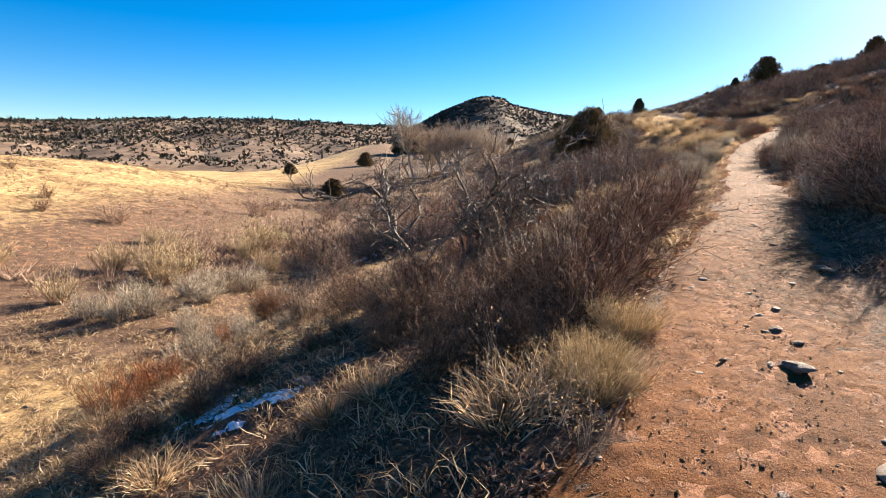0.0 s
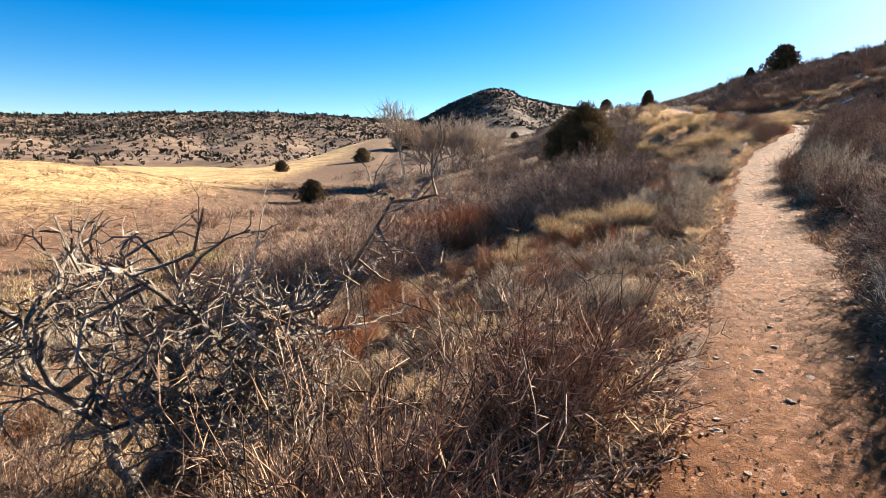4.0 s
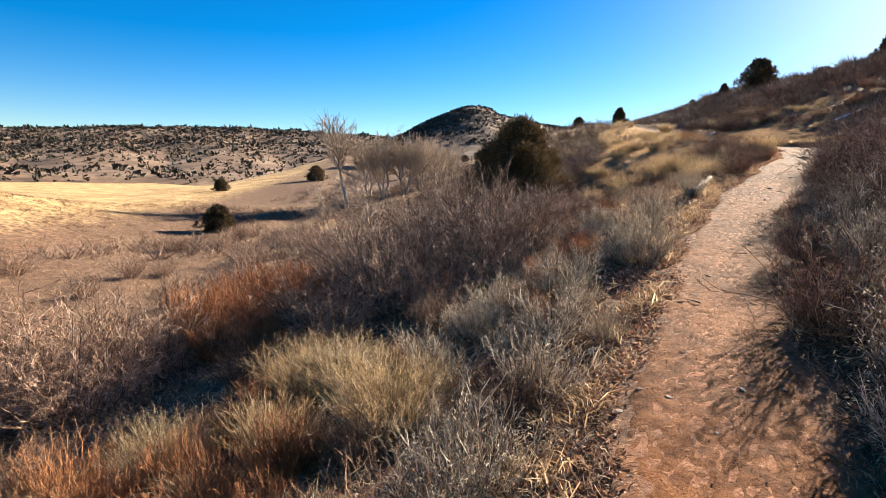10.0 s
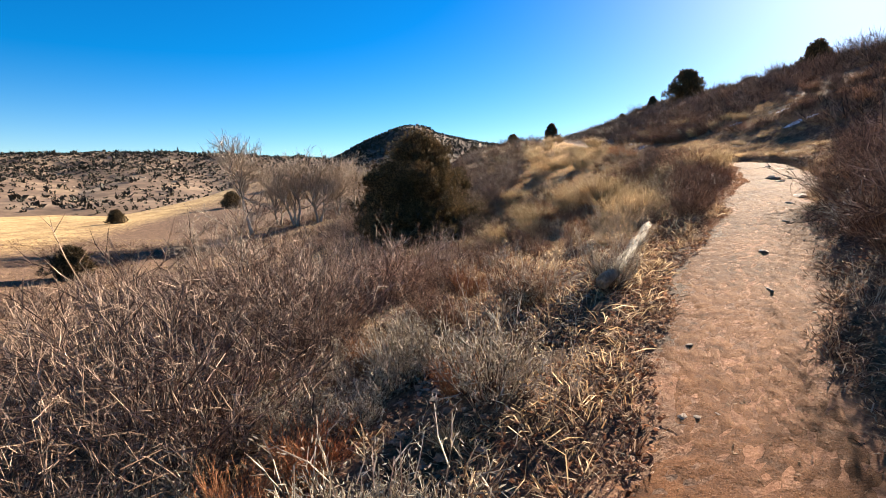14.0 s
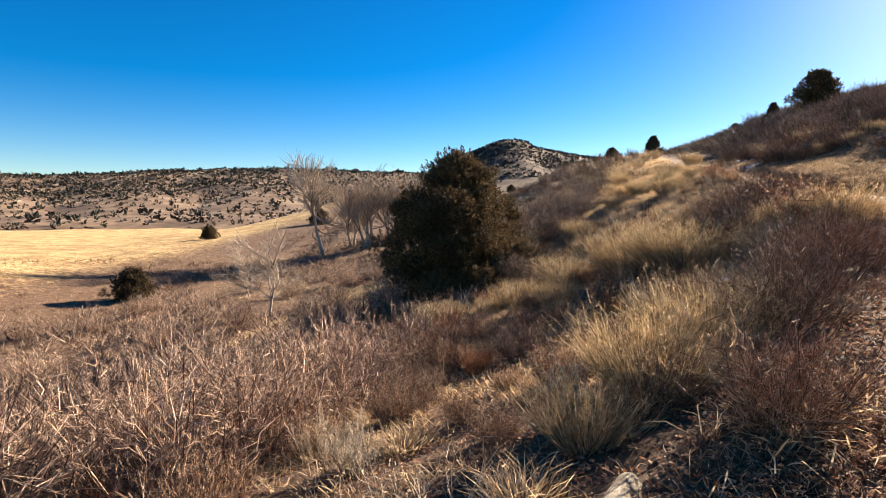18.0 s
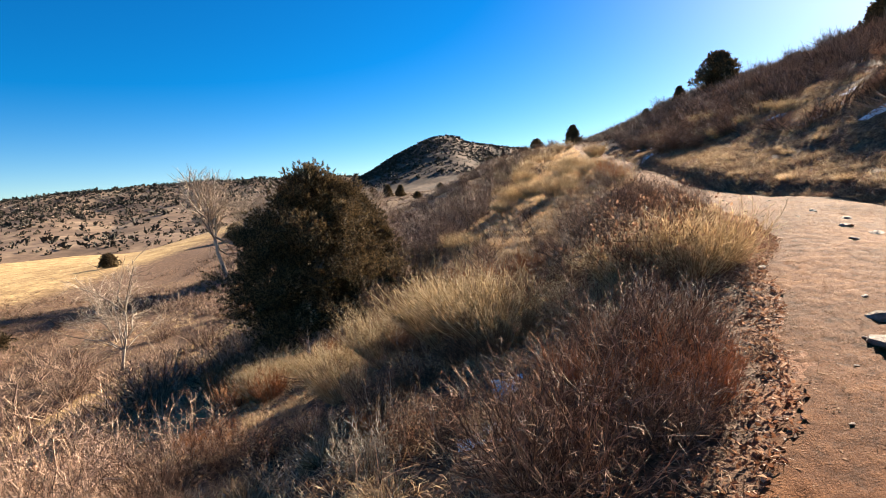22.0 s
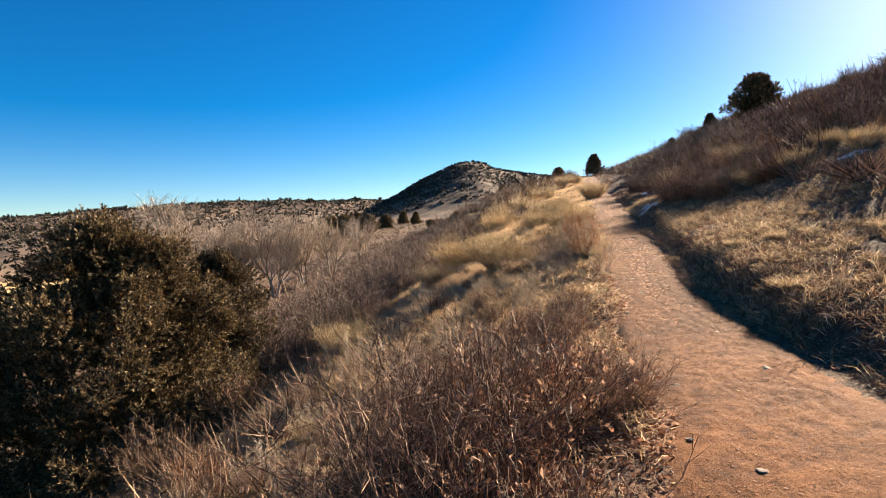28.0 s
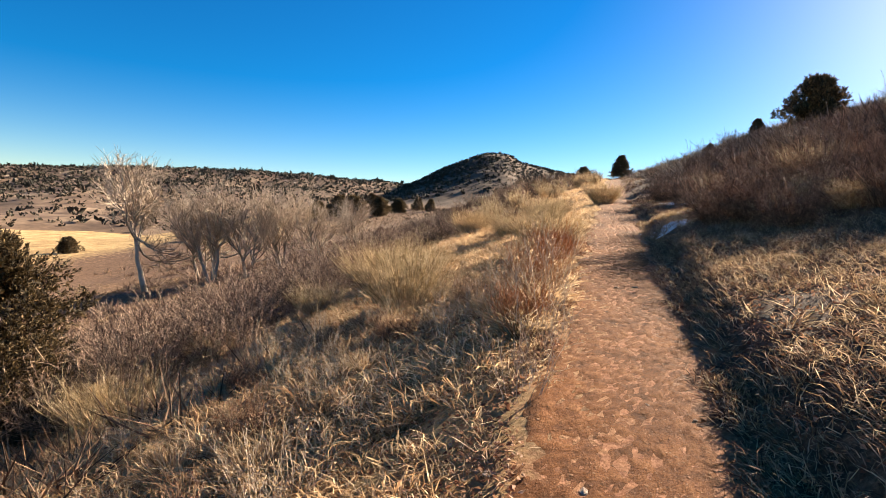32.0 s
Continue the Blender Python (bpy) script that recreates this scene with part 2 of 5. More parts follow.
M_JUNIPER = plant_like("juniper_spray", [(0.012, 0.01, 0.005), (0.085, 0.058, 0.025), (0.28, 0.185, 0.09)], 0.15, 0.7)
M_FAR_TREE = plant_like("far_tree", [(0.028, 0.027, 0.017), (0.07, 0.056, 0.035)], 0.0)
M_YUCCA = plant_like("yucca_blade", [(0.20, 0.22, 0.06), (0.34, 0.34, 0.12), (0.44, 0.40, 0.18)], 0.2)

# ---- the lie of the land ----
# the trail: y, x of its middle, height
TRAIL = [(-40, -20, -2.5), (-12, -5.6, -0.75), (0, 0.3, 0.0), (4.5, 2.5, 0.6), (7.5, 4.3, 1.0), (11.8, 6.4, 1.28), (17.8, 9.3, 1.78),
         (22.1, 11.7, 2.38), (24.2, 13.4, 2.85), (27.0, 15.5, 3.38), (28.7, 16.9, 3.6), (30.5, 17.6, 3.82), (32.1, 18.3, 4.06), (34.7, 19.4, 4.33),
         (38, 20.1, 4.45), (54, 23.6, 6.36), (90, 31.5, 10.08), (112, 36.3, 12.18), (150, 43, 15.08), (180, 47, 17.18), (260, 60, 19.78), (600, 90, 21.78)]
TY = np.arange(-40, 600, 0.5)


def eased(ys, values, width):
    v = np.interp(TY, ys, values)
    pad = np.pad(v, width, mode="edge")
    return np.convolve(pad, np.ones(2 * width + 1) / (2 * width + 1), "valid")


TX = eased([p[0] for p in TRAIL], [p[1] for p in TRAIL], 3)
TZ = eased([p[0] for p in TRAIL], [p[2] for p in TRAIL], 3)
TC = 1 / np.sqrt(1 + np.gradient(TX, TY) ** 2)
TC = np.convolve(np.pad(TC, 4, mode="edge"), np.ones(9) / 9, "valid")
VZ = eased([-40, 0, 25, 60, 90, 130, 180, 220, 400, 600], [-3.4, -3.0, -2.8, -2.9, -2.0, 1.5, 6.5, 8.5, 14, 15], 12)
CREEK = eased([-40, 0, 20, 50, 75, 100, 150, 220, 600], [-10, -7, -5, -8, -11, -14, -18, -26, -40], 12)


def ramp(u):
    u = np.clip(u, 0, 1)
    return u * u * (3 - 2 * u)


def wavy(x, y):
    """Soft lumps of the ground."""
    return (np.sin(x * 0.9 + 1.3 * np.sin(y * 0.37)) * np.sin(y * 0.8 + 1.1 * np.sin(x * 0.41)) * 0.07
            + np.sin(x * 2.3 + y * 1.1) * np.sin(y * 2.7 - x * 0.7) * 0.025 + np.sin(x * 0.21 + 2) * np.sin(y * 0.17 + x * 0.05) * 0.22)


def aside(x, y):
    """Metres to the right of the trail's middle."""
    return (x - np.interp(y, TY, TX)) * np.interp(y, TY, TC)


def edge_left(y):
    return -0.66 + 0.42 * np.exp(-((y - 32.3) / 2.3) ** 2) - 0.06 * np.sin(y * 1.7) - 0.05 * np.sin(y * 4.1 + 1) - 0.25 * np.exp(-((y - 2) / 4) ** 2)


def edge_right(y):
    return 0.5 + 0.06 * np.sin(y * 1.3 + 2) + 0.05 * np.sin(y * 3.7) + 1.25 * np.exp(-((y - 33) / 4) ** 2) + 0.45 * np.exp(-((y - 1.5) / 4) ** 2)


def land(x, y):
    """Height of the ground."""
    x, y = np.asarray(x, float), np.asarray(y, float)
    d, zc, zv = aside(x, y), np.interp(y, TY, TZ), np.interp(y, TY, VZ)
    lump = wavy(x, y)
    # downhill side: a slope that runs out into the creek valley
    out = np.clip(-d - 0.55, 0, None)
    drop = 0.46 * np.interp(y, [50, 110], [1, 0.320]) * np.minimum(out, 12) + 0.55 * np.clip(out - 12, 0, None) - ramp((y - 30) / 6) * (0.13 * np.minimum(out, 4) - 0.087 * np.clip(out - 4, 0, 6))
    deep = np.maximum(zc - zv, 1.0)
    z_left = zc - drop / (1 + (drop / deep) ** 3) ** (1 / 3)
    # uphill side: a cut bank, then an even hillside
    up = np.clip(d - 0.6 - 1.25 * np.exp(-((y - 33) / 4) ** 2) - 0.4 * np.exp(-((y - 1.5) / 4) ** 2), 0, None)
    bank = (0.07 + 0.11 * ramp((y - 24) / 6)) * ramp(up / 0.35)
    rise = (0.248 * up + 0.191 * np.clip(up - 2, 0, 12.70) - 0.223 * np.clip(up - 14.70, 0, None)) * np.interp(y, [60, 100, 150], [1, 0.947, 0.302])
    z_right = zc + bank + 26 * np.tanh(rise / 26)
    z = np.where(d < 0, z_left, z_right)
    # the knoll across the creek
    away = np.interp(y, TY, CREEK) - x
    low = np.interp(np.minimum(y, 85), TY, VZ) - 0.8 * ramp((y - 85) / 60)
    z = z + (np.minimum(low, z) - z) * ramp((away - 4) / 40)
    zv = zv + (low - zv) * ramp((away - 4) / 40)
    knoll = (zv + 3.9 - 0.03 * np.clip(away - 38, 0, None)) * ramp((86 - y) / 40) + zv * (1 - ramp((86 - y) / 40))
    knoll = zv + np.maximum(knoll - zv, 0) * ramp((away - 1.5) / 30)
    z = z + (np.maximum(knoll, np.minimum(zv, z)) - z) * ramp((away + 1.5) / 7)
    z = z - 0.5 * np.exp(-((away + 0.5) / 1.6) ** 2) * (zc - zv > 1.5)
    on_trail = ramp((np.abs(d) - 0.5) / 0.8)
    return z + lump * (0.12 + 0.88 * on_trail) * np.where(np.abs(d) < 60, 1, 1)


# ---- mesh helpers ----
rng = np.random.default_rng(7)


def mesh_of(name, verts, faces, material=None, smooth=False):
    """A mesh from an array of vertices and arrays of faces, each array of one corner count."""
    verts = np.asarray(verts, np.float32)
    faces = [np.asarray(f, np.int32) for f in (faces if isinstance(faces, list) else [faces]) if len(f)]
    me = bpy.data.meshes.new(name)
    me.vertices.add(len(verts))
    me.vertices.foreach_set("co", verts.ravel())
    loops = np.concatenate([f.ravel() for f in faces])
    total = np.concatenate([np.full(len(f), f.shape[1], np.int32) for f in faces])
    me.loops.add(len(loops))
    me.loops.foreach_set("vertex_index", loops)
    me.polygons.add(len(total))
    me.polygons.foreach_set("loop_start", np.r_[0, np.cumsum(total)[:-1]].astype(np.int32))
    me.polygons.foreach_set("loop_total", total)
    me.polygons.foreach_set("use_smooth", np.full(len(total), smooth))
    me.update(calc_edges=True)
    me.validate()
    if material:
        me.materials.append(material)
    return me


def part(name, mesh, parent, label=""):
    ob = new(name, mesh)
    ob.parent = parent
    return tagged(ob, label, kind="stuff" if name in FINE else "")


FINE = ("crown", "foliage", "twig_mass", "blade_tuft", "seed_head_mass", "root_crown", "limb_mass")


def unit(v):
    return v / np.maximum(np.linalg.norm(v, axis=-1, keepdims=True), 1e-9)


def tubes(p0, p1, r0, r1, sides=3):
    """Tapered sticks: vertices and quads."""
    p0, p1 = np.asarray(p0, float), np.asarray(p1, float)
    n = len(p0)
    way = unit(p1 - p0)
    ref = np.where(np.abs(way[:, 2:3]) > 0.9, [[1.0, 0, 0]], [[0, 0, 1.0]])
    a = unit(np.cross(way, ref))
    b = np.cross(way, a)
    ang = np.arange(sides) * 2 * np.pi / sides
    ring = a[:, None] * np.cos(ang)[None, :, None] + b[:, None] * np.sin(ang)[None, :, None]
    r0, r1 = np.broadcast_to(r0, n)[:, None, None], np.broadcast_to(r1, n)[:, None, None]
    verts = np.concatenate([p0[:, None] + ring * r0, p1[:, None] + ring * r1], 1).reshape(-1, 3)
    k = np.arange(sides)
    quad = np.stack([k, (k + 1) % sides, (k + 1) % sides + sides, k + sides], 1)
    return verts, (np.arange(n)[:, None, None] * 2 * sides + quad).reshape(-1, 4)


def limb_tube(points, r_root, r_tip, sides=8, knobs=0.0):
    """One bent, tapered limb with closed ends."""
    p = np.array([np.ravel(q) for q in points], float)
    n = len(p)
    way = unit(np.gradient(p, axis=0))
    ref = np.array([0.31, 0.95, 0.05]) if abs(way[0][2]) > 0.6 else np.array([0, 0, 1.0])
    a = unit(np.cross(way, ref))
    b = np.cross(way, a)
    ang = np.arange(sides) * 2 * np.pi / sides
    r = np.linspace(r_root, r_tip, n)[:, None, None] * (1 + knobs * rng.normal(size=(n, sides, 1)))
    verts = p[:, None] + (a[:, None] * np.cos(ang)[None, :, None] + b[:, None] * np.sin(ang)[None, :, None]) * r
    k = np.arange(sides)
    quads = np.stack([k, (k + 1) % sides, (k + 1) % sides + sides, k + sides], 1)
    quads = (np.arange(n - 1)[:, None, None] * sides + quads).reshape(-1, 4)
    return verts.reshape(-1, 3), [quads, k[None, ::-1], (k + (n - 1) * sides)[None]]


def scrub_cloud(where, size, pieces, thick=0.02):
    """Low leafless scrub: sprays of fine twigs."""
    n = len(where)
    root = np.repeat(where, pieces, 0) + rng.normal(size=(n * pieces, 3)) * [0.22, 0.22, 0.02] * np.repeat(size, pieces)[:, None]
    way = unit(rng.normal(size=root.shape) * [0.75, 0.75, 0.2] + [0, 0, 0.75])
    s = np.repeat(size, pieces) * rng.uniform(0.5, 1.1, n * pieces)
    return spikes(root, root + way * s[:, None], thick * s)


def spikes(p0, p1, r0):
    """Fine twigs that run out to a point: vertices and triangles."""
    n, way = len(p0), unit(p1 - p0)
    a = unit(np.cross(way, rng.normal(size=(n, 3))))
    b = np.cross(way, a)
    ang = np.arange(3) * 2.0944
    ring = p0[:, None] + (a[:, None] * np.cos(ang)[None, :, None] + b[:, None] * np.sin(ang)[None, :, None]) * np.broadcast_to(r0, n)[:, None, None]
    verts = np.concatenate([ring, p1[:, None]], 1).reshape(-1, 3)
    return verts, (np.arange(n)[:, None, None] * 4 + np.array([[0, 1, 3], [1, 2, 3], [2, 0, 3]])).reshape(-1, 3)


def blades(root, way, length, width, bend=0.3):
    """Grass blades of two joints: vertices, quads, triangles."""
    n = len(root)
    way = unit(way)
    side = unit(np.cross(way, rng.normal(size=(n, 3))))
    length, width = np.broadcast_to(length, n)[:, None], np.broadcast_to(width, n)[:, None]
    lean = unit(np.c_[rng.normal(size=(n, 2)), np.zeros(n)])
    mid = root + way * length * 0.55
    tip = mid + unit(way + lean * bend * 2 - [0, 0, bend]) * length * 0.45
    verts = np.stack([root - side * width / 2, root + side * width / 2, mid + side * width * 0.4, mid - side * width * 0.4, tip], 1).reshape(-1, 3)
    base = np.arange(n)[:, None] * 5
    return verts, base + np.array([[0, 1, 2, 3]]), base + np.array([[3, 2, 4]])


def straws(root, way, length, width):
    """Short straight grass: one sliver each."""
    n = len(root)
    way = unit(way)
    side = unit(np.cross(way, rng.normal(size=(n, 3)))) * np.broadcast_to(width, n)[:, None] / 2
    verts = np.stack([root - side, root + side, root + way * np.broadcast_to(length, n)[:, None]], 1).reshape(-1, 3)
    return verts, np.arange(n * 3).reshape(-1, 3)


def leaves(root, way, length, width):
    """Small pointed leaves, one folded diamond each."""
    n = len(root)
    way = unit(way)
    side = unit(np.cross(way, rng.normal(size=(n, 3))))
    length, width = np.broadcast_to(length, n)[:, None], np.broadcast_to(width, n)[:, None]
    fold = np.cross(way, side) * width * 0.25
    mid = root + way * length * 0.45
    verts = np.stack([root, mid + side * width / 2 + fold, root + way * length, mid - side * width / 2 + fold], 1).reshape(-1, 3)
    base = np.arange(n)[:, None] * 4
    return verts, np.concatenate([base + np.array([[0, 1, 2]]), base + np.array([[0, 2, 3]])])


def grow(p, way, length, joints, wander, lift=0.0):
    """Limbs from p along way: lists of joint points, joints + 1 of them."""
    out, w = [p], unit(way)
    for _ in range(joints):
        w = unit(w + rng.normal(size=p.shape) * wander + [0, 0, lift])
        out.append(out[-1] + w * (np.broadcast_to(length, len(p))[:, None] / joints))
    return out


def offshoots(limb, each, spread, lo=0.25):
    """Roots and ways of side twigs along limbs of one joint count."""
    joints, n = len(limb) - 1, len(limb[0])
    pick = np.repeat(np.arange(n), each)
    f = rng.uniform(lo, 1, len(pick)) * joints
    k = np.minimum(f.astype(int), joints - 1)
    stack = np.stack(limb)
    a, b = stack[k, pick], stack[k + 1, pick]
    root = a + (b - a) * (f - k)[:, None]
    return root, unit(unit(b - a) + rng.normal(size=a.shape) * spread), pick


def sticks(limb, r_root, r_tip):
    joints, n = len(limb) - 1, len(limb[0])
    r = [np.broadcast_to(r_root, n) + (np.broadcast_to(r_tip, n) - np.broadcast_to(r_root, n)) * k / joints for k in range(joints + 1)]
    return (np.concatenate(limb[:-1]), np.concatenate(limb[1:]), np.concatenate(r[:-1]), np.concatenate(r[1:]))


def joined(*groups):
    return [np.concatenate(x) for x in zip(*groups)]


def height_at(x, y):
    return float(land(x, y))


def shifted(meshes):
    """Several (verts, faces...) laid into one: vertices and a list of face arrays."""
    verts, by_size, n = [], {}, 0
    for v, *fs in meshes:
        verts.append(v)
        for f in fs:
            by_size.setdefault(f.shape[1], []).append(f + n)
        n += len(v)
    return np.concatenate(verts), [np.concatenate(f) for f in by_size.values()]


# ---- ground ----
def spaced(lo, hi, step, reach, growth):
    out, s, x = list(np.arange(lo, hi, step)), step, hi
    while x < reach[1]:
        out.append(x)
        s *= growth
        x += s
    s, x, before = step, lo, []
    while x > reach[0]:
        s *= growth
        x -= s
        before.append(x)
    return np.array(before[::-1] + out)


gx = spaced(-9, 25, 0.2, (-2600, 2600), 1.075)
gy = spaced(-3, 48, 0.22, (-2600, 2600), 1.06)
X, Y = np.meshgrid(gx, gy)
D = aside(X, Y)
far = ramp((np.hypot(X, Y - 20) - 260) / 300)
Z = land(X, Y) * (1 - far) + np.where(X < 0, -4.0, 6.0) * far
near = (np.abs(D) > 0.65) & (np.abs(D) < 14)
Z += near * (rng.normal(size=Z.shape) * 0.022) * np.where((D > 0) & (D < 2.2), 0.4, 1)
nx, ny = len(gx), len(gy)
i = np.arange(ny - 1)[:, None] * nx + np.arange(nx - 1)[None]
quads = np.stack([i, i + 1, i + nx + 1, i + nx], -1).reshape(-1, 4)
ground_mesh = mesh_of("ground", np.stack([X, Y, Z], -1).reshape(-1, 3), quads, M_GROUND, True)
across = np.interp(Y, TY, CREEK) - X
straw = 0.62 * ramp((across - 6) / 14) + 0.62 * ramp((Y - 33) / 7) * (1 - 0.45 * ramp((Y - 56) / 12)) * (np.abs(D) < 20) * (D < 0) + 0.55 * ramp((13 - Y) / 5) * ramp((-D - 2.5) / 3) * ramp((D + 26) / 8) + 0.25 * ramp((Y - 90) / 40) + 0.1 * (D > 0.6) * ramp((30 - Y) / 8) + 0.2 * (D > 1.5) * (D < 5) * np.exp(-((Y - 36) / 5) ** 2)
red = 0.34 * np.exp(-((across - 11) / 7) ** 2) * ramp((60 - Y) / 15) + 0.62 * np.exp(-(D / 1.0) ** 2)
for key, value in (("straw", straw), ("red", red)):
    a = ground_mesh.attributes.new(key, "FLOAT", "POINT")
    a.data.foreach_set("value", value.ravel().astype(np.float32))
tagged(new("ground", ground_mesh), "dry winter hillside of litter, straw and reddish soil", "ground", kind="structure")

# the trail: a worn strip with ragged edges
def worn(y):
    return 0.03 * np.exp(-((np.asarray(y) - 33) / 4) ** 2)


ty = np.concatenate([np.arange(-8, 48, 0.05), np.arange(48, 132, 0.5)])
td = np.linspace(-1, 1, 41)
edge_l, edge_r = edge_left(ty), edge_right(ty)
mid, half = (edge_l + edge_r) / 2, (edge_r - edge_l) / 2
dd = mid[:, None] + half[:, None] * td[None]
slope = np.interp(ty, TY, np.gradient(TX, TY))
cosv = 1 / np.sqrt(1 + slope ** 2)
px = np.interp(ty, TY, TX)[:, None] + dd * cosv[:, None]
py = ty[:, None] - dd * (slope * cosv)[:, None]
pz = land(px, py) + 0.022 + worn(py) - 0.06 * np.abs(td[None]) ** 5 - 0.02 * (1 - td[None] ** 2) + rng.normal(size=px.shape) * 0.0055
nr, nc = px.shape
i = np.arange(nr - 1)[:, None] * nc + np.arange(nc - 1)[None]
tagged(new("path", mesh_of("path", np.stack([px, py, pz], -1).reshape(-1, 3), np.stack([i, i + 1, i + nc + 1, i + nc], -1).reshape(-1, 4), M_TRAIL, True)),
       "narrow hiking trail of packed orange earth", "trail", kind="structure")


# ---- far hills ----
def lumps(x, y, size, seed=0):
    return np.array([noise.fractal(Vector((a / size, b / size, seed)), 0.9, 2.1, 5) for a, b in zip(np.ravel(x), np.ravel(y))]).reshape(np.shape(x))


az = np.radians(np.linspace(-95, 14, 260))
rr = np.concatenate([np.linspace(130, 300, 26), np.linspace(308, 430, 34), np.linspace(440, 700, 10)])
AZ, RR = np.meshgrid(az, rr)
crest = np.interp(np.degrees(az), [-95, -60, -42, -37, -31, -25, -20, -14, -8, -4, 4, 14], [13, 16, 18.6, 21.4, 24.6, 27.2, 28.2, 27.6, 27.0, 25.0, 15, 6])[None]
hx, hy = 5 + RR * np.sin(AZ), 20 + RR * np.cos(AZ)
shape = 0.10 * ramp((RR - 130) / 120) + 0.58 * ramp((RR - 200) / 170) + 0.32 * ramp((RR - 330) / 65)
rough = lumps(hx, hy, 60, 3)
rib = 1 - np.abs(np.sin(AZ * 16 + 0.6 * rough + RR / 160))
hz = -1.5 + (crest + 1.5) * shape + rough * 1.8 * ramp((RR - 170) / 120) - rib * 2.2 * ramp((RR - 180) / 60) * ramp((385 - RR) / 60)
hz -= 6 * ramp((178 - RR) / 48)
hz += 0.8 * np.clip(lumps(hx, hy, 14, 5), -0.2, 1) * ramp((RR - 300) / 60) - 16 * ramp((RR - 450) / 200)
nr, nc = hx.shape
i = np.arange(nr - 1)[:, None] * nc + np.arange(nc - 1)[None]
tagged(new("ridge", mesh_of("ridge", np.stack([hx, hy, hz], -1).reshape(-1, 3), np.stack([i, i + 1, i + nc + 1, i + nc], -1).reshape(-1, 4), M_HILL, True)),
       "long brown mesa ridge dotted with dark trees", "hill", kind="structure")
RIDGE = (az, rr, hz)


def peak_height(x, y):
    u, v = x - 22, y - 433
    line = np.interp(u, [-190, -100, -61, -37, -15, -5, 5, 13, 17, 24, 51, 100, 200, 400], [2, 10, 26.5, 40, 50, 53, 53.5, 51.5, 48, 46.5, 41.5, 37, 29, 12])
    return 2 + (line - 2) * np.exp(-np.abs(v / 105) ** 1.7)


qx, qy = np.meshgrid(np.linspace(-170, 420, 180), np.linspace(270, 640, 100))
qz = peak_height(qx, qy) + lumps(qx, qy, 40, 9) * 1.4 + lumps(qx, qy, 9, 4) * 0.5
nr, nc = qx.shape
i = np.arange(nr - 1)[:, None] * nc + np.arange(nc - 1)[None]
tagged(new("peak", mesh_of("peak", np.stack([qx, qy, qz], -1).reshape(-1, 3), np.stack([i, i + 1, i + nc + 1, i + nc], -1).reshape(-1, 4), M_PEAK, True)),
       "dark cone-shaped hill with a rocky cap", "hill", kind="structure")


def clump_cloud(where, size, pieces, flat=0.75):
    """Scrub and trees far off: each a knot of ragged leaves."""
    n = len(where)
    root = np.repeat(where, pieces, 0)
    s = np.repeat(size, pieces)[:, None]
    off = unit(rng.normal(size=(n * pieces, 3))) * rng.uniform(0.15, 0.5, (n * pieces, 1)) * s * [1, 1, flat]
    off[:, 2] += s[:, 0] * flat * 0.42
    return leaves(root + off - unit(off) * s * 0.2, unit(off + rng.normal(size=off.shape) * s * 0.2), s[:, 0] * rng.uniform(0.4, 0.75, n * pieces), s[:, 0] * rng.uniform(0.25, 0.5, n * pieces))


def on_ridge(n, lo, hi, bias=1.0):
    a = rng.uniform(0, len(az) - 1.01, n)
    target = lo + (hi - lo) * rng.uniform(0, 1, n) ** bias
    k = np.clip(np.searchsorted(rr, target), 1, len(rr) - 1)
    ai = a.astype(int)
    ang = np.interp(a, np.arange(len(az)), az)
    f, g = (target - rr[k - 1]) / (rr[k] - rr[k - 1]), a - ai
    z = (hz[k - 1, ai] * (1 - g) + hz[k - 1, ai + 1] * g) * (1 - f) + (hz[k, ai] * (1 - g) + hz[k, ai + 1] * g) * f
    return np.stack([5 + target * np.sin(ang), 20 + target * np.cos(ang), z - 0.2], 1)


w = np.concatenate([on_ridge(12000, 260, 400, 0.55), on_ridge(1200, 370, 400), on_ridge(2600, 160, 300)])
tagged(new("ridge_trees", mesh_of("ridge_trees", *clump_cloud(w, rng.uniform(0.7, 1.9, len(w)) * np.where(rng.random(len(w)) < 0.12, 1.9, 1), 9), M_FAR_TREE)),
       "dark scrub trees scattered over the ridge", "trees", kind="stuff")
w = np.stack([rng.uniform(-60, 190, 5200), rng.uniform(325, 440, 5200)], 1)
w = np.c_[w, peak_height(w[:, 0], w[:, 1]) - 0.3]
tagged(new("peak_scrub", mesh_of("peak_scrub", *clump_cloud(w, rng.uniform(0.8, 2.4, len(w)), 9), M_FAR_TREE)), "dark scrub on the cone-shaped hill", "scrub", kind="stuff")


def jagged(n_faces=1, flat=0.6, seed=0):
    """A broken stone about 1 m across: vertices, triangles."""
    bm = bmesh.new()
    bmesh.ops.create_icosphere(bm, subdivisions=2, radius=0.5)
    r = np.random.default_rng(seed)
    cuts = unit(r.normal(size=(9, 3)))
    for v in bm.verts:
        p = np.array(v.co)
        for c, lim in zip(cuts, r.uniform(0.27, 0.42, 9)):
            over = p @ c - lim
            if over > 0:
                p = p - c * over
        p += r.normal(size=3) * 0.012
        v.co = p * [1, 0.8, flat]
    bm.verts.index_update()
    out = np.array([v.co for v in bm.verts]), np.array([[v.index for v in f.verts] for f in bm.faces])
    bm.free()
    return out


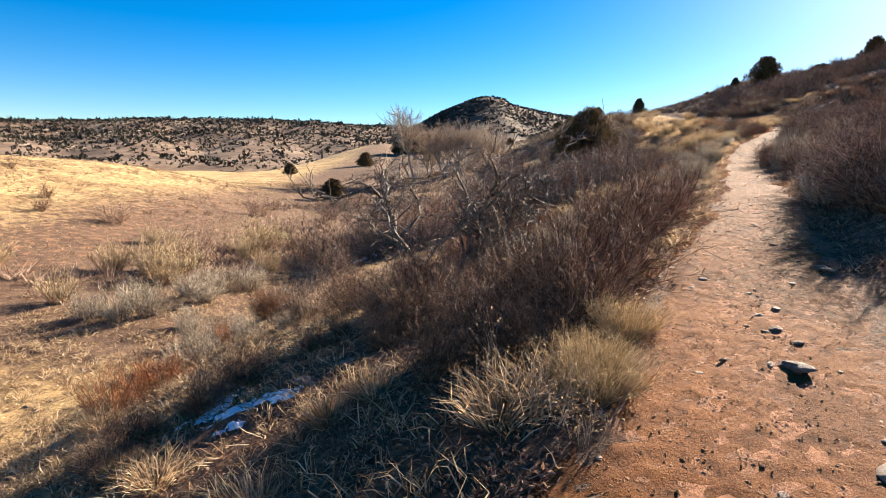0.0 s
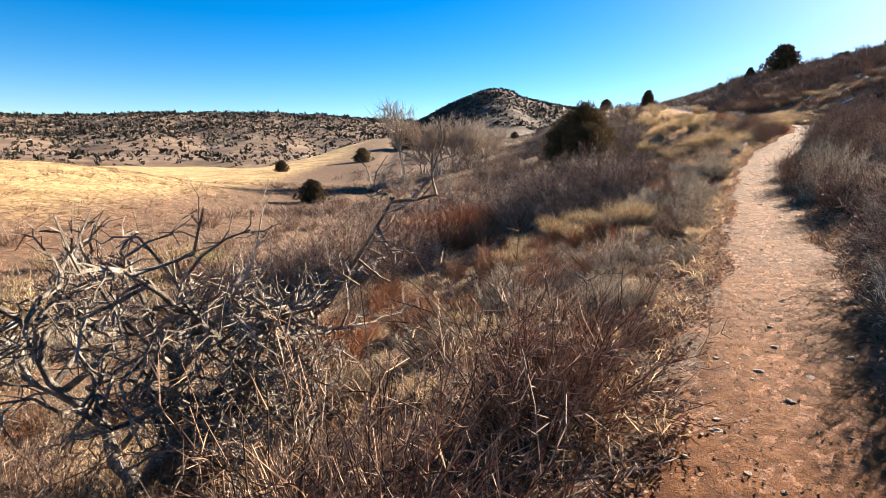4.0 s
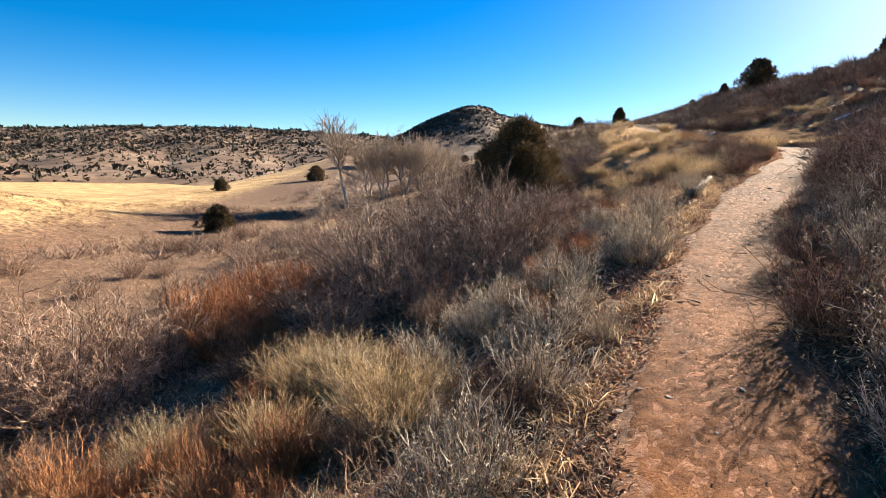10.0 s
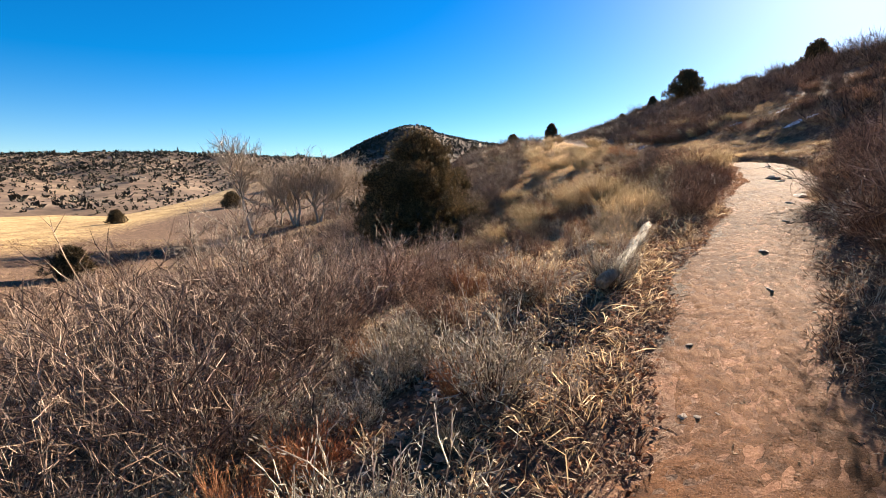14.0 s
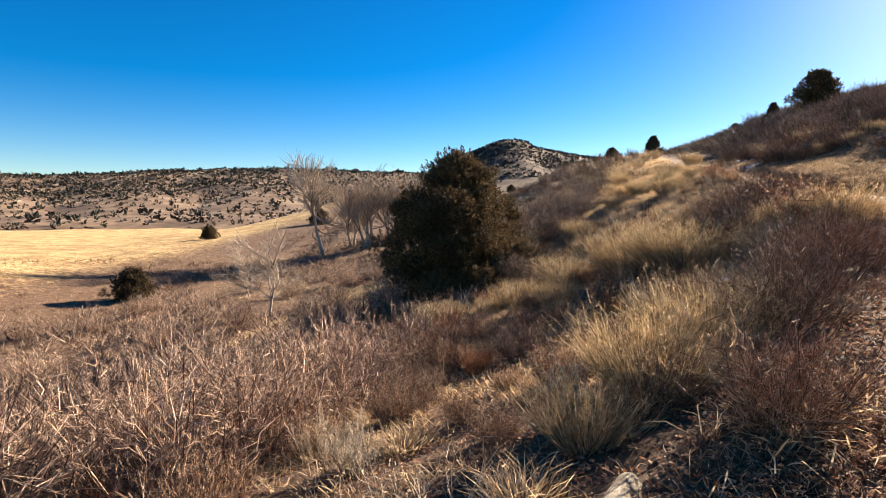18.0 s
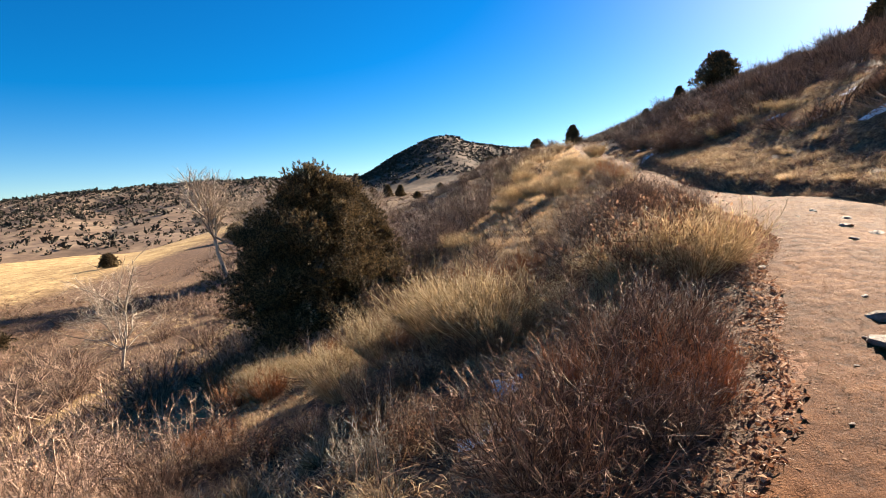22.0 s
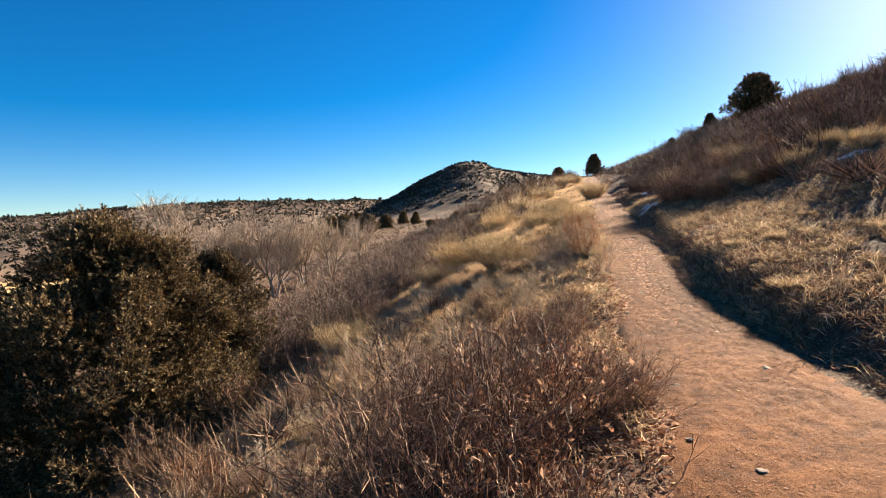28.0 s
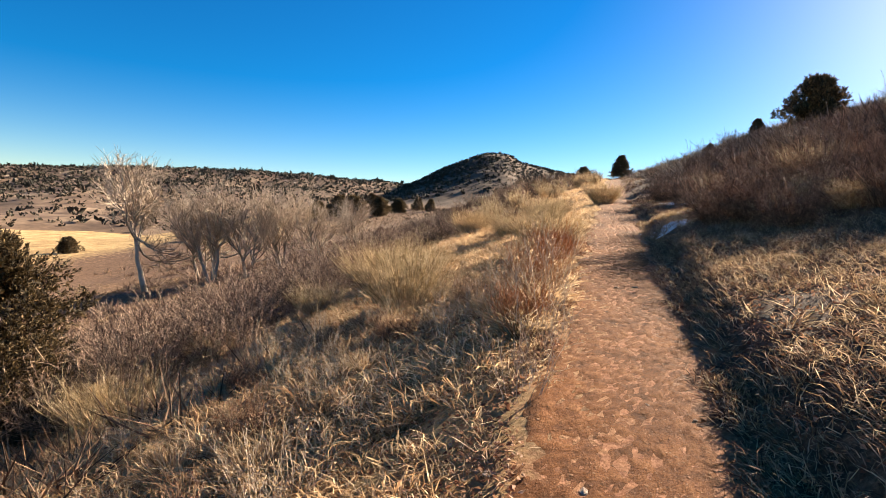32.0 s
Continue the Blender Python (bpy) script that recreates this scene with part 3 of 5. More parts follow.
def stone_cloud(where, size, shapes):
    groups = []
    for k, (v, f) in enumerate(shapes):
        pick = np.arange(k, len(where), len(shapes))
        a = rng.uniform(0, 6.28, len(pick))
        c, s = np.cos(a)[:, None], np.sin(a)[:, None]
        vv = np.stack([v[None, :, 0] * c - v[None, :, 1] * s, v[None, :, 0] * s + v[None, :, 1] * c, np.broadcast_to(v[None, :, 2], (len(pick), len(v)))], -1)
        vv = vv * np.asarray(size)[pick, None, None] + where[pick][:, None]
        groups.append((vv.reshape(-1, 3), (np.arange(len(pick))[:, None, None] * len(v) + f).reshape(-1, 3)))
    return shifted(groups)


SHAPES = [jagged(flat=f, seed=s) for s, f in ((1, 0.6), (2, 0.45), (3, 0.7), (4, 0.35), (5, 0.55))]
OCTA = [(unit(np.random.default_rng(s).normal(size=(6, 3)) * 0.25 + [[1, 0, 0], [-1, 0, 0], [0, 1, 0], [0, -1, 0], [0, 0, 1], [0, 0, -1]]) * [0.5, 0.42, 0.2],
         np.array([[0, 2, 4], [2, 1, 4], [1, 3, 4], [3, 0, 4], [2, 0, 5], [1, 2, 5], [3, 1, 5], [0, 3, 5]])) for s in range(6)]
w = np.concatenate([on_ridge(1300, 320, 400, 0.7), on_ridge(200, 250, 330)])
tagged(new("ridge_rocks", mesh_of("ridge_rocks", *stone_cloud(w, rng.uniform(1.0, 3.6, len(w)), OCTA), M_PALE_ROCK)), "pale rock outcrops along the ridge", "rocks", kind="stuff")
a = rng.uniform(0, 6.28, 60)
w = np.stack([22 + 14 + 9 * np.cos(a), 433 - 12 + 14 * np.sin(a)], 1)
w = np.c_[w, peak_height(w[:, 0], w[:, 1])]
tagged(new("peak_rocks", mesh_of("peak_rocks", *stone_cloud(w, rng.uniform(1.5, 3.5, 60), OCTA), M_PALE_ROCK)), "rocky cap of the cone-shaped hill", "rocks", kind="stuff")


# ---- plants ----
def shrub_meshes(name, stems, tall, wide, wood, twig, twigs=5, twiglets=4, wander=0.22, thick=0.009, tip=None, tip_mat=None, tips=0, tip_size=(0.03, 0.012), upright=0.0, lo=0.3, spread=0.5):
    """Stems from one root crown, with twigs and twiglets, and leaves or seed heads at the tips."""
    a, out = rng.uniform(0, 6.28, stems), np.sqrt(rng.uniform(0, 1, stems))
    base = np.stack([np.cos(a) * out * wide * 0.16, np.sin(a) * out * wide * 0.16, np.full(stems, -0.06)], 1)
    lean = out * wide / 2 / tall
    way = unit(np.stack([np.cos(a) * lean, np.sin(a) * lean, np.ones(stems)], 1) + rng.normal(size=(stems, 3)) * 0.12)
    length = tall * rng.uniform(0.38, 1.08, stems) * np.sqrt(1 + lean ** 2) * (1 - 0.28 * out ** 2)
    limb = grow(base, way, length, 4, wander * 0.5, upright)
    wood_mesh = mesh_of(name + "_stems", *tubes(*sticks(limb, thick * rng.uniform(0.35, 0.75, stems), thick * 0.3)), wood)
    r1, w1, p1 = offshoots(limb, twigs, spread, lo)
    l1 = grow(r1, w1, length[p1] * rng.uniform(0.18, 0.42, len(r1)), 2, wander, 0.08 + upright)
    groups, fine = [sticks(l1, thick * 0.36, thick * 0.24)], []
    ends = [(l1[-1], unit(l1[-1] - l1[-2]))]
    if twiglets:
        r2, w2, p2 = offshoots(l1, twiglets, 0.6, 0.2)
        l2 = grow(r2, w2, length[p1][p2] * rng.uniform(0.06, 0.16, len(r2)), 1, 0.2, 0.1)
        fine.append(spikes(l2[0], l2[-1], thick * 0.32))
        ends.append((l2[-1], unit(l2[-1] - l2[-2])))
    twig_mesh = mesh_of(name + "_twigs", *shifted([tubes(*joined(*groups))] + fine), twig)
    out = [("root_crown", wood_mesh), ("twig_mass", twig_mesh)]
    if tips:
        e, ew = (np.concatenate(x) for x in zip(*ends))
        if tips < 1:
            some = rng.random(len(e)) < tips
            e, ew, tips = e[some], ew[some], 1
        root = np.repeat(e, tips, 0) + rng.normal(size=(len(e) * tips, 3)) * tip_size[0] * 0.5
        way = unit(np.repeat(ew, tips, 0) + rng.normal(size=(len(e) * tips, 3)) * 0.6)
        size = rng.uniform(0.6, 1.3, len(root))
        out.append((tip or "foliage", mesh_of(name + "_tips", *leaves(root, way, tip_size[0] * size, tip_size[1] * size), tip_mat)))
    return out


def tuft_meshes(name, count, tall, wide, material, width=0.007, bend=0.35):
    a, out = rng.uniform(0, 6.28, count), np.sqrt(rng.uniform(0, 1, count))
    base = np.stack([np.cos(a) * out * wide * 0.2, np.sin(a) * out * wide * 0.2, np.full(count, -0.03)], 1)
    way = unit(np.stack([np.cos(a) * out * wide / tall * 0.7, np.sin(a) * out * wide / tall * 0.7, np.ones(count)], 1) + rng.normal(size=(count, 3)) * 0.15)
    return [("blade_tuft", mesh_of(name, *shifted([blades(base, way, tall * rng.uniform(0.55, 1.1, count), width, bend)]), material))]


KINDS = {}


def kind(name, label, category, *variants):
    """Prototypes of one kind of plant; plant() sets copies of them."""
    KINDS[name] = (label, category, variants)


def plant(name, x, y, size=1.0, turn=None, pick=None, squash=1.0, label=None, sink=0.0):
    far_name = {"thicket_shrub": "far_thicket", "brown_shrub": "far_brown", "pink_shrub": "far_pink", "rabbitbrush": "far_rabbitbrush"}.get(name)
    if far_name and (y > 58 or (y > 45 and not -10 < aside(x, y) < 5) or aside(x, y) < -13 or aside(x, y) > 8):
        variants, text = KINDS[far_name][2], KINDS[far_name][0]
        category = KINDS[name][1]
    else:
        text, category, variants = KINDS[name]
    k = int(rng.integers(len(variants))) if pick is None else pick
    top = new(name)
    s = size * rng.uniform(0.94, 1.06)
    top.matrix_basis = pose(x, y, height_at(x, y) - sink, 0, 0, rng.uniform(0, 360) if turn is None else turn) @ Matrix.Diagonal((s, s, s * squash, 1))
    tagged(top, label or text, category, name + " plants")
    for what, mesh in variants[k]:
        part(what, mesh, top)
    return top


kind("thicket_shrub", "tall leafless thicket shrub with grey-brown twigs", "shrub",
     *(shrub_meshes("thicket", 90, 1.55, 2.2, M_TWIG_GREY, M_TWIG_GREY, 8, 5, 0.42, 0.0112, lo=0.1, spread=0.75) for _ in range(3)))
kind("brown_shrub", "leafless shrub with dense brown twigs", "shrub",
     *(shrub_meshes("brown", 120, 1.05, 1.55, M_TWIG_BROWN, M_TWIG_BROWN, 8, 5, 0.36, 0.0074, lo=0.1, spread=0.65) for _ in range(3)))
kind("pink_shrub", "leafless shrub with pale pinkish twigs", "shrub",
     *(shrub_meshes("pink", 100, 1.2, 2.0, M_TWIG_BROWN, M_TWIG_PINK, 8, 6, 0.45, 0.01, lo=0.1, spread=0.8) for _ in range(3)))
kind("sagebrush", "silvery grey sagebrush with frosted leaf tips", "shrub",
     *(shrub_meshes("sage", 70, 0.6, 0.95, M_TWIG_GREY, M_SAGE, 7, 3, 0.25, 0.0085, "foliage", M_SAGE, 1, (0.026, 0.007), 0.06) for _ in range(3)))
kind("rabbitbrush", "straw-yellow rabbitbrush with dry seed heads", "shrub",
     *(shrub_meshes("rabbit", 480, 0.7, 1.6, M_YELLOW, M_YELLOW, 3, 3, 0.12, 0.0062, "seed_head_mass", M_YELLOW, 1, (0.018, 0.007), 0.05, 0.4) for _ in range(3)))
kind("rust_shrub", "low shrub with rust-red upright stems", "shrub",
     *(shrub_meshes("rust", 130, 0.7, 1.2, M_RUST, M_RUST, 5, 3, 0.18, 0.0085, None, None, 0, (0.03, 0.01), 0.08) for _ in range(2)))
kind("oak_scrub", "scrub oak with bare twigs and curled dead brown leaves", "shrub",
     *(shrub_meshes("oak", 90, 0.8, 1.35, M_TWIG_BROWN, M_TWIG_BROWN, 6, 4, 0.28, 0.0095, "foliage", M_OAK_LEAF, 0.35, (0.042, 0.024)) for _ in range(2)))
kind("grass_bunch", "bunch of dry straw-coloured grass", "grass",
     *(tuft_meshes("bunch", 320, 0.42, 0.75, M_STRAW, 0.009) for _ in range(3)))
kind("weed_stalks", "thin dry weed stalks standing by the trail", "weeds",
     *(shrub_meshes("weed", 16, 0.7, 0.7, M_TWIG_PALE, M_TWIG_PALE, 4, 3, 0.16, 0.0042, "seed_head_mass", M_STRAW, 1, (0.02, 0.009), 0.05, 0.5) for _ in range(2)))
kind("far_thicket", "leafless grey-brown thicket shrub on the slope", "shrub",
     *(shrub_meshes("far_thicket", 60, 1.55, 2.2, M_TWIG_GREY, M_TWIG_GREY, 7, 3, 0.28, 0.018) for _ in range(2)))
kind("far_brown", "leafless brown shrub on the slope", "shrub",
     *(shrub_meshes("far_brown", 55, 1.05, 1.6, M_TWIG_BROWN, M_TWIG_BROWN, 6, 3, 0.26, 0.015) for _ in range(2)))
kind("far_pink", "leafless pale pinkish shrub in the creek bed", "shrub",
     *(shrub_meshes("far_pink", 60, 1.2, 2.0, M_TWIG_BROWN, M_TWIG_PINK, 7, 3, 0.3, 0.015) for _ in range(2)))
kind("far_rabbitbrush", "dome of straw-yellow rabbitbrush on the slope", "shrub",
     *(shrub_meshes("far_rabbit", 70, 0.8, 1.2, M_STRAW, M_YELLOW, 3, 2, 0.12, 0.016, "seed_head_mass", M_YELLOW, 1, (0.05, 0.018), 0.05, 0.5) for _ in range(2)))
kind("yucca", "green-yellow yucca with stiff pointed blades", "yucca", tuft_meshes("yucca", 150, 0.5, 1.6, M_YUCCA, 0.022, 0.03))


def juniper_meshes(name, tall, wide, sprays, cone=0.5, seed=1, leaf=0.13):
    """Trunk, limbs and a dense crown of short sprays with an uneven outline."""
    r = np.random.default_rng(seed)
    trunk = grow(np.array([[0, 0, -0.1]]), np.array([[0.05, 0, 1.0]]), tall * 0.85, 6, 0.08)
    root, way, _ = offshoots(trunk, 46, 0.9, 0.06)
    limb = grow(root, way * [1, 1, 0.5], wide * 0.32 * (1 - 0.8 * root[:, 2] / tall), 3, 0.2, 0.12)
    wood = mesh_of(name + "_limbs", *tubes(*sticks(limb, 0.03, 0.008), 4), M_BARK)
    stem = mesh_of(name + "_trunk", *limb_tube(trunk, 0.13 * wide / 4, 0.02), M_BARK, True)
    # knots of foliage over the outline, then sprays in every knot
    knots = 270
    h = r.uniform(0.0, 1, knots) ** 1.08
    a = r.uniform(0, 6.28, knots)
    out = np.interp(h, [0, 0.08, 0.3, 0.55, 0.8, 1], [0.8, 0.95, 1.0, 0.92 - 0.2 * cone, 0.66 - 0.3 * cone, 0.16]) * wide / 2
    out = out * (1 + 0.13 * np.sin(3 * a + 7 * h) + r.normal(size=knots) * 0.15) * np.sqrt(r.uniform(0.06, 1, knots))
    centre = np.stack([np.cos(a) * out, np.sin(a) * out, 0.08 + h * tall * 0.95], 1)
    ball = wide * r.uniform(0.04, 0.115, knots)
    pick = r.integers(0, knots, sprays)
    off = unit(r.normal(size=(sprays, 3)))
    root = centre[pick] + off * (ball[pick] * r.uniform(0.3, 1.0, sprays))[:, None]
    axis = np.c_[centre[pick][:, :2], np.full(sprays, tall * 0.1)]
    way = unit(off * 0.7 + unit(axis) * 0.5 + [0, 0, 0.55] + r.normal(size=(sprays, 3)) * 0.3)
    bits = 13
    rb = np.repeat(root, bits, 0) + np.repeat(way, bits, 0) * (r.uniform(0, 1, sprays * bits)[:, None] * leaf * 1.6)
    wb = unit(np.repeat(way, bits, 0) + r.normal(size=(sprays * bits, 3)) * 0.55)
    crown = mesh_of(name + "_crown", *leaves(rb, wb, leaf * r.uniform(0.6, 1.3, sprays * bits), leaf * r.uniform(0.22, 0.42, sprays * bits)), M_JUNIPER)
    return [("trunk", stem), ("limb_mass", wood), ("crown", crown)]


def bare_tree_meshes(name, tall, wide, lean=(0, 0), seed=0, stems=1, bark=None, twig=None, bough=9, wander=0.18, arms=7, fine=7, lift=0.12, stout=1.0, stem=0.72, lo=0.28, fan=0.75, girth=1.0):
    """A leafless tree: trunks, single boughs, and the branches and twigs that each bough bears."""
    bark, twig = bark or M_PALE_BARK, twig or M_TWIG_PALE
    a = np.arange(stems) * 2.4 + seed
    base = np.stack([np.cos(a) * 0.12 * (stems > 1), np.sin(a) * 0.12 * (stems > 1), np.full(stems, -0.15)], 1)
    way = np.stack([lean[0] + np.cos(a) * 0.3 * (stems > 1), lean[1] + np.sin(a) * 0.3 * (stems > 1), np.ones(stems)], 1)
    k = tall / 8 * stout
    out = []
    for s in range(stems):
        trunk = grow(base[s:s + 1], way[s:s + 1], tall * stem * rng.uniform(0.85, 1.05), 7, wander * 0.6, 0.05)
        out.append(("trunk", mesh_of(name + "_trunk", *limb_tube(trunk, 0.13 * k, 0.03 * k, 8, 0.05), bark, True), []))
        r1, w1, _ = offshoots(trunk, bough, fan, lo)
        r1[0], w1[0] = trunk[-1][0], unit(trunk[-1] - trunk[-2])[0]
        l1 = grow(r1, w1, wide * 0.42 * rng.uniform(0.6, 1.1, len(r1)), 5, wander, lift)
        for j in range(len(r1)):
            one = [p[j:j + 1] for p in l1]
            r2, w2, _ = offshoots(one, arms, 0.6, 0.2)
            l2 = grow(r2, w2, wide * 0.19 * rng.uniform(0.5, 1.2, len(r2)), 4, wander * 1.3, lift)
            r3, w3, _ = offshoots(l2, fine, 0.55, 0.2)
            l3 = grow(r3, w3, wide * 0.085 * rng.uniform(0.5, 1.2, len(r3)), 2, wander * 1.3, lift)
            mass = [tubes(*sticks(l2, 0.02 * k * girth, 0.008 * k * girth), 3), tubes(*sticks(l3, 0.0075 * k * girth, 0.004 * k * girth), 3)]
            out.append(("bough", mesh_of(name + "_bough", *limb_tube(one, 0.055 * k, 0.018 * k, 6, 0.06), bark, True), [("twig_mass", mesh_of(name + "_twigs", *shifted(mass), twig))]))
    return out


def tree(name, meshes, x, y, label, category="tree", size=1.0, turn=0.0, group=""):
    top = new(name)
    top.matrix_basis = pose(x, y, height_at(x, y), 0, 0, turn) @ Matrix.Diagonal((size, size, size, 1))
    tagged(top, label, category, group)
    for what, mesh, *more in meshes:
        limb = part(what, mesh, top)
        for sub, sub_mesh in (more[0] if more else ()):
            part(sub, sub_mesh, limb)
    return top

# ---- trees ----
G = lambda *rows: rows
tree("juniper", juniper_meshes("juniper", 5.45, 5.9, 28000, 0.6, 3, 0.085), 10.3, 44.0, "large dense juniper, dark green with brownish tips, on the slope", "juniper")
tree("juniper", juniper_meshes("small_juniper", 4.2, 3.4, 9000, 0.3, 11, 0.085), 11.2, 47.0, "smaller olive-brown juniper beside the large one", "juniper")
JUNI = [juniper_meshes("far_juniper", 3.2, 3.6, 3200, 0.0, 5, 0.17), juniper_meshes("far_cone", 2.8, 2.4, 1800, 0.9, 6, 0.17), juniper_meshes("far_low", 2.0, 2.4, 1400, 0.1, 8, 0.17)]
tree("juniper", JUNI[0], 42.6, 79.0, "big round dark juniper on the hillside skyline", "juniper", 0.98, 40)
tree("juniper", JUNI[1], 39.8, 123.6, "cone-shaped dark juniper beside the trail's crest", "juniper", 1.12)
tree("juniper", JUNI[2], 41.2, 164.6, "low dark juniper on the far slope", "juniper", 1.3)
for x, y, k, s in G((42.2, 86.5, 1, 0.55), (41.0, 93, 2, 0.35), (47.2, 65.4, 1, 1.15), (48.8, 66.4, 1, 1.0), (46.5, 74.0, 2, 0.55), (47.5, 74.6, 2, 0.6), (48.6, 75.0, 2, 0.55),
                    (4.6, 180, 1, 1.1), (0.5, 186, 1, 1.2), (-19.4, 217, 2, 1.6), (-9, 152, 0, 1.5), (-13, 156, 2, 2.2), (-5, 160, 2, 1.9), (-16, 150, 2, 1.7), (24.7, 124, 2, 0.7),
                    (27, 150, 2, 0.8), (16, 170, 2, 0.9), (-3, 175, 2, 1.6), (10, 160, 2, 0.8), (-13.4, 57.9, 2, 1.0), (-31, 100, 2, 0.9), (-20, 118, 2, 1.3)):
    tree("juniper", JUNI[k], x, y, "small dark juniper dotted on the slope", "juniper", s, rng.uniform(0, 360), "scattered junipers")
BARE = [bare_tree_meshes("cottonwood", 11.0, 11, (-0.62, 0), 1, 1, bough=18, arms=10, fine=13, lift=0.09, stout=1.35, wander=0.18, stem=0.62, lo=0.45, fan=0.7),
        bare_tree_meshes("grove", 8.2, 10.5, (-0.12, 0), 2, 3, bough=9, arms=10, fine=11, lift=0.12, stout=1.3, wander=0.18, stem=0.5, lo=0.35, fan=0.5),
        bare_tree_meshes("grove", 8.0, 10.5, (0.1, 0), 4, 2, bough=11, arms=10, fine=11, lift=0.12, stout=1.3, wander=0.18, stem=0.5, lo=0.35, fan=0.5)]
tree("cottonwood", BARE[0], -6.0, 77.5, "tall leafless cottonwood with pale leaning trunk by the creek", "tree")
for x, y, k, s, a in G((-1.8, 79.6, 1, 1.0, 0), (0.6, 80.5, 2, 0.95, 130), (2.6, 83, 1, 0.9, 60), (-4.0, 82, 2, 0.95, 200), (4.6, 86, 2, 0.8, 300), (6.5, 91, 2, 0.7, 20)):
    tree("cottonwood", BARE[k], x, y, "leafless grove tree with pale twigs by the creek", "tree", s, a, "creek grove")
SMALL = bare_tree_meshes("sapling", 5.0, 6.2, (0.05, 0), 3, 1, bough=12, wander=0.26, arms=9, fine=9, stout=0.95, lift=0.04, stem=0.55, lo=0.25, fan=0.8)
tree("sapling", SMALL, 0.8, 48.2, "small bare pale tree in the creek thicket", "tree")
tree("sapling", SMALL, -3.5, 55, "small bare pale tree in the creek thicket", "tree", 0.8, 140)
GNARL = bare_tree_meshes("scrub_oak", 3.0, 3.7, (0.05, 0.05), 5, 3, M_OAK_BARK, M_OAK_BARK, 10, 0.5, 9, 7, 0.05, 1.6, girth=1.4)
tree("scrub_oak", GNARL, -0.1, 7.9, "gnarled dead oak with twisted grey branches", "tree", 0.88, 205)

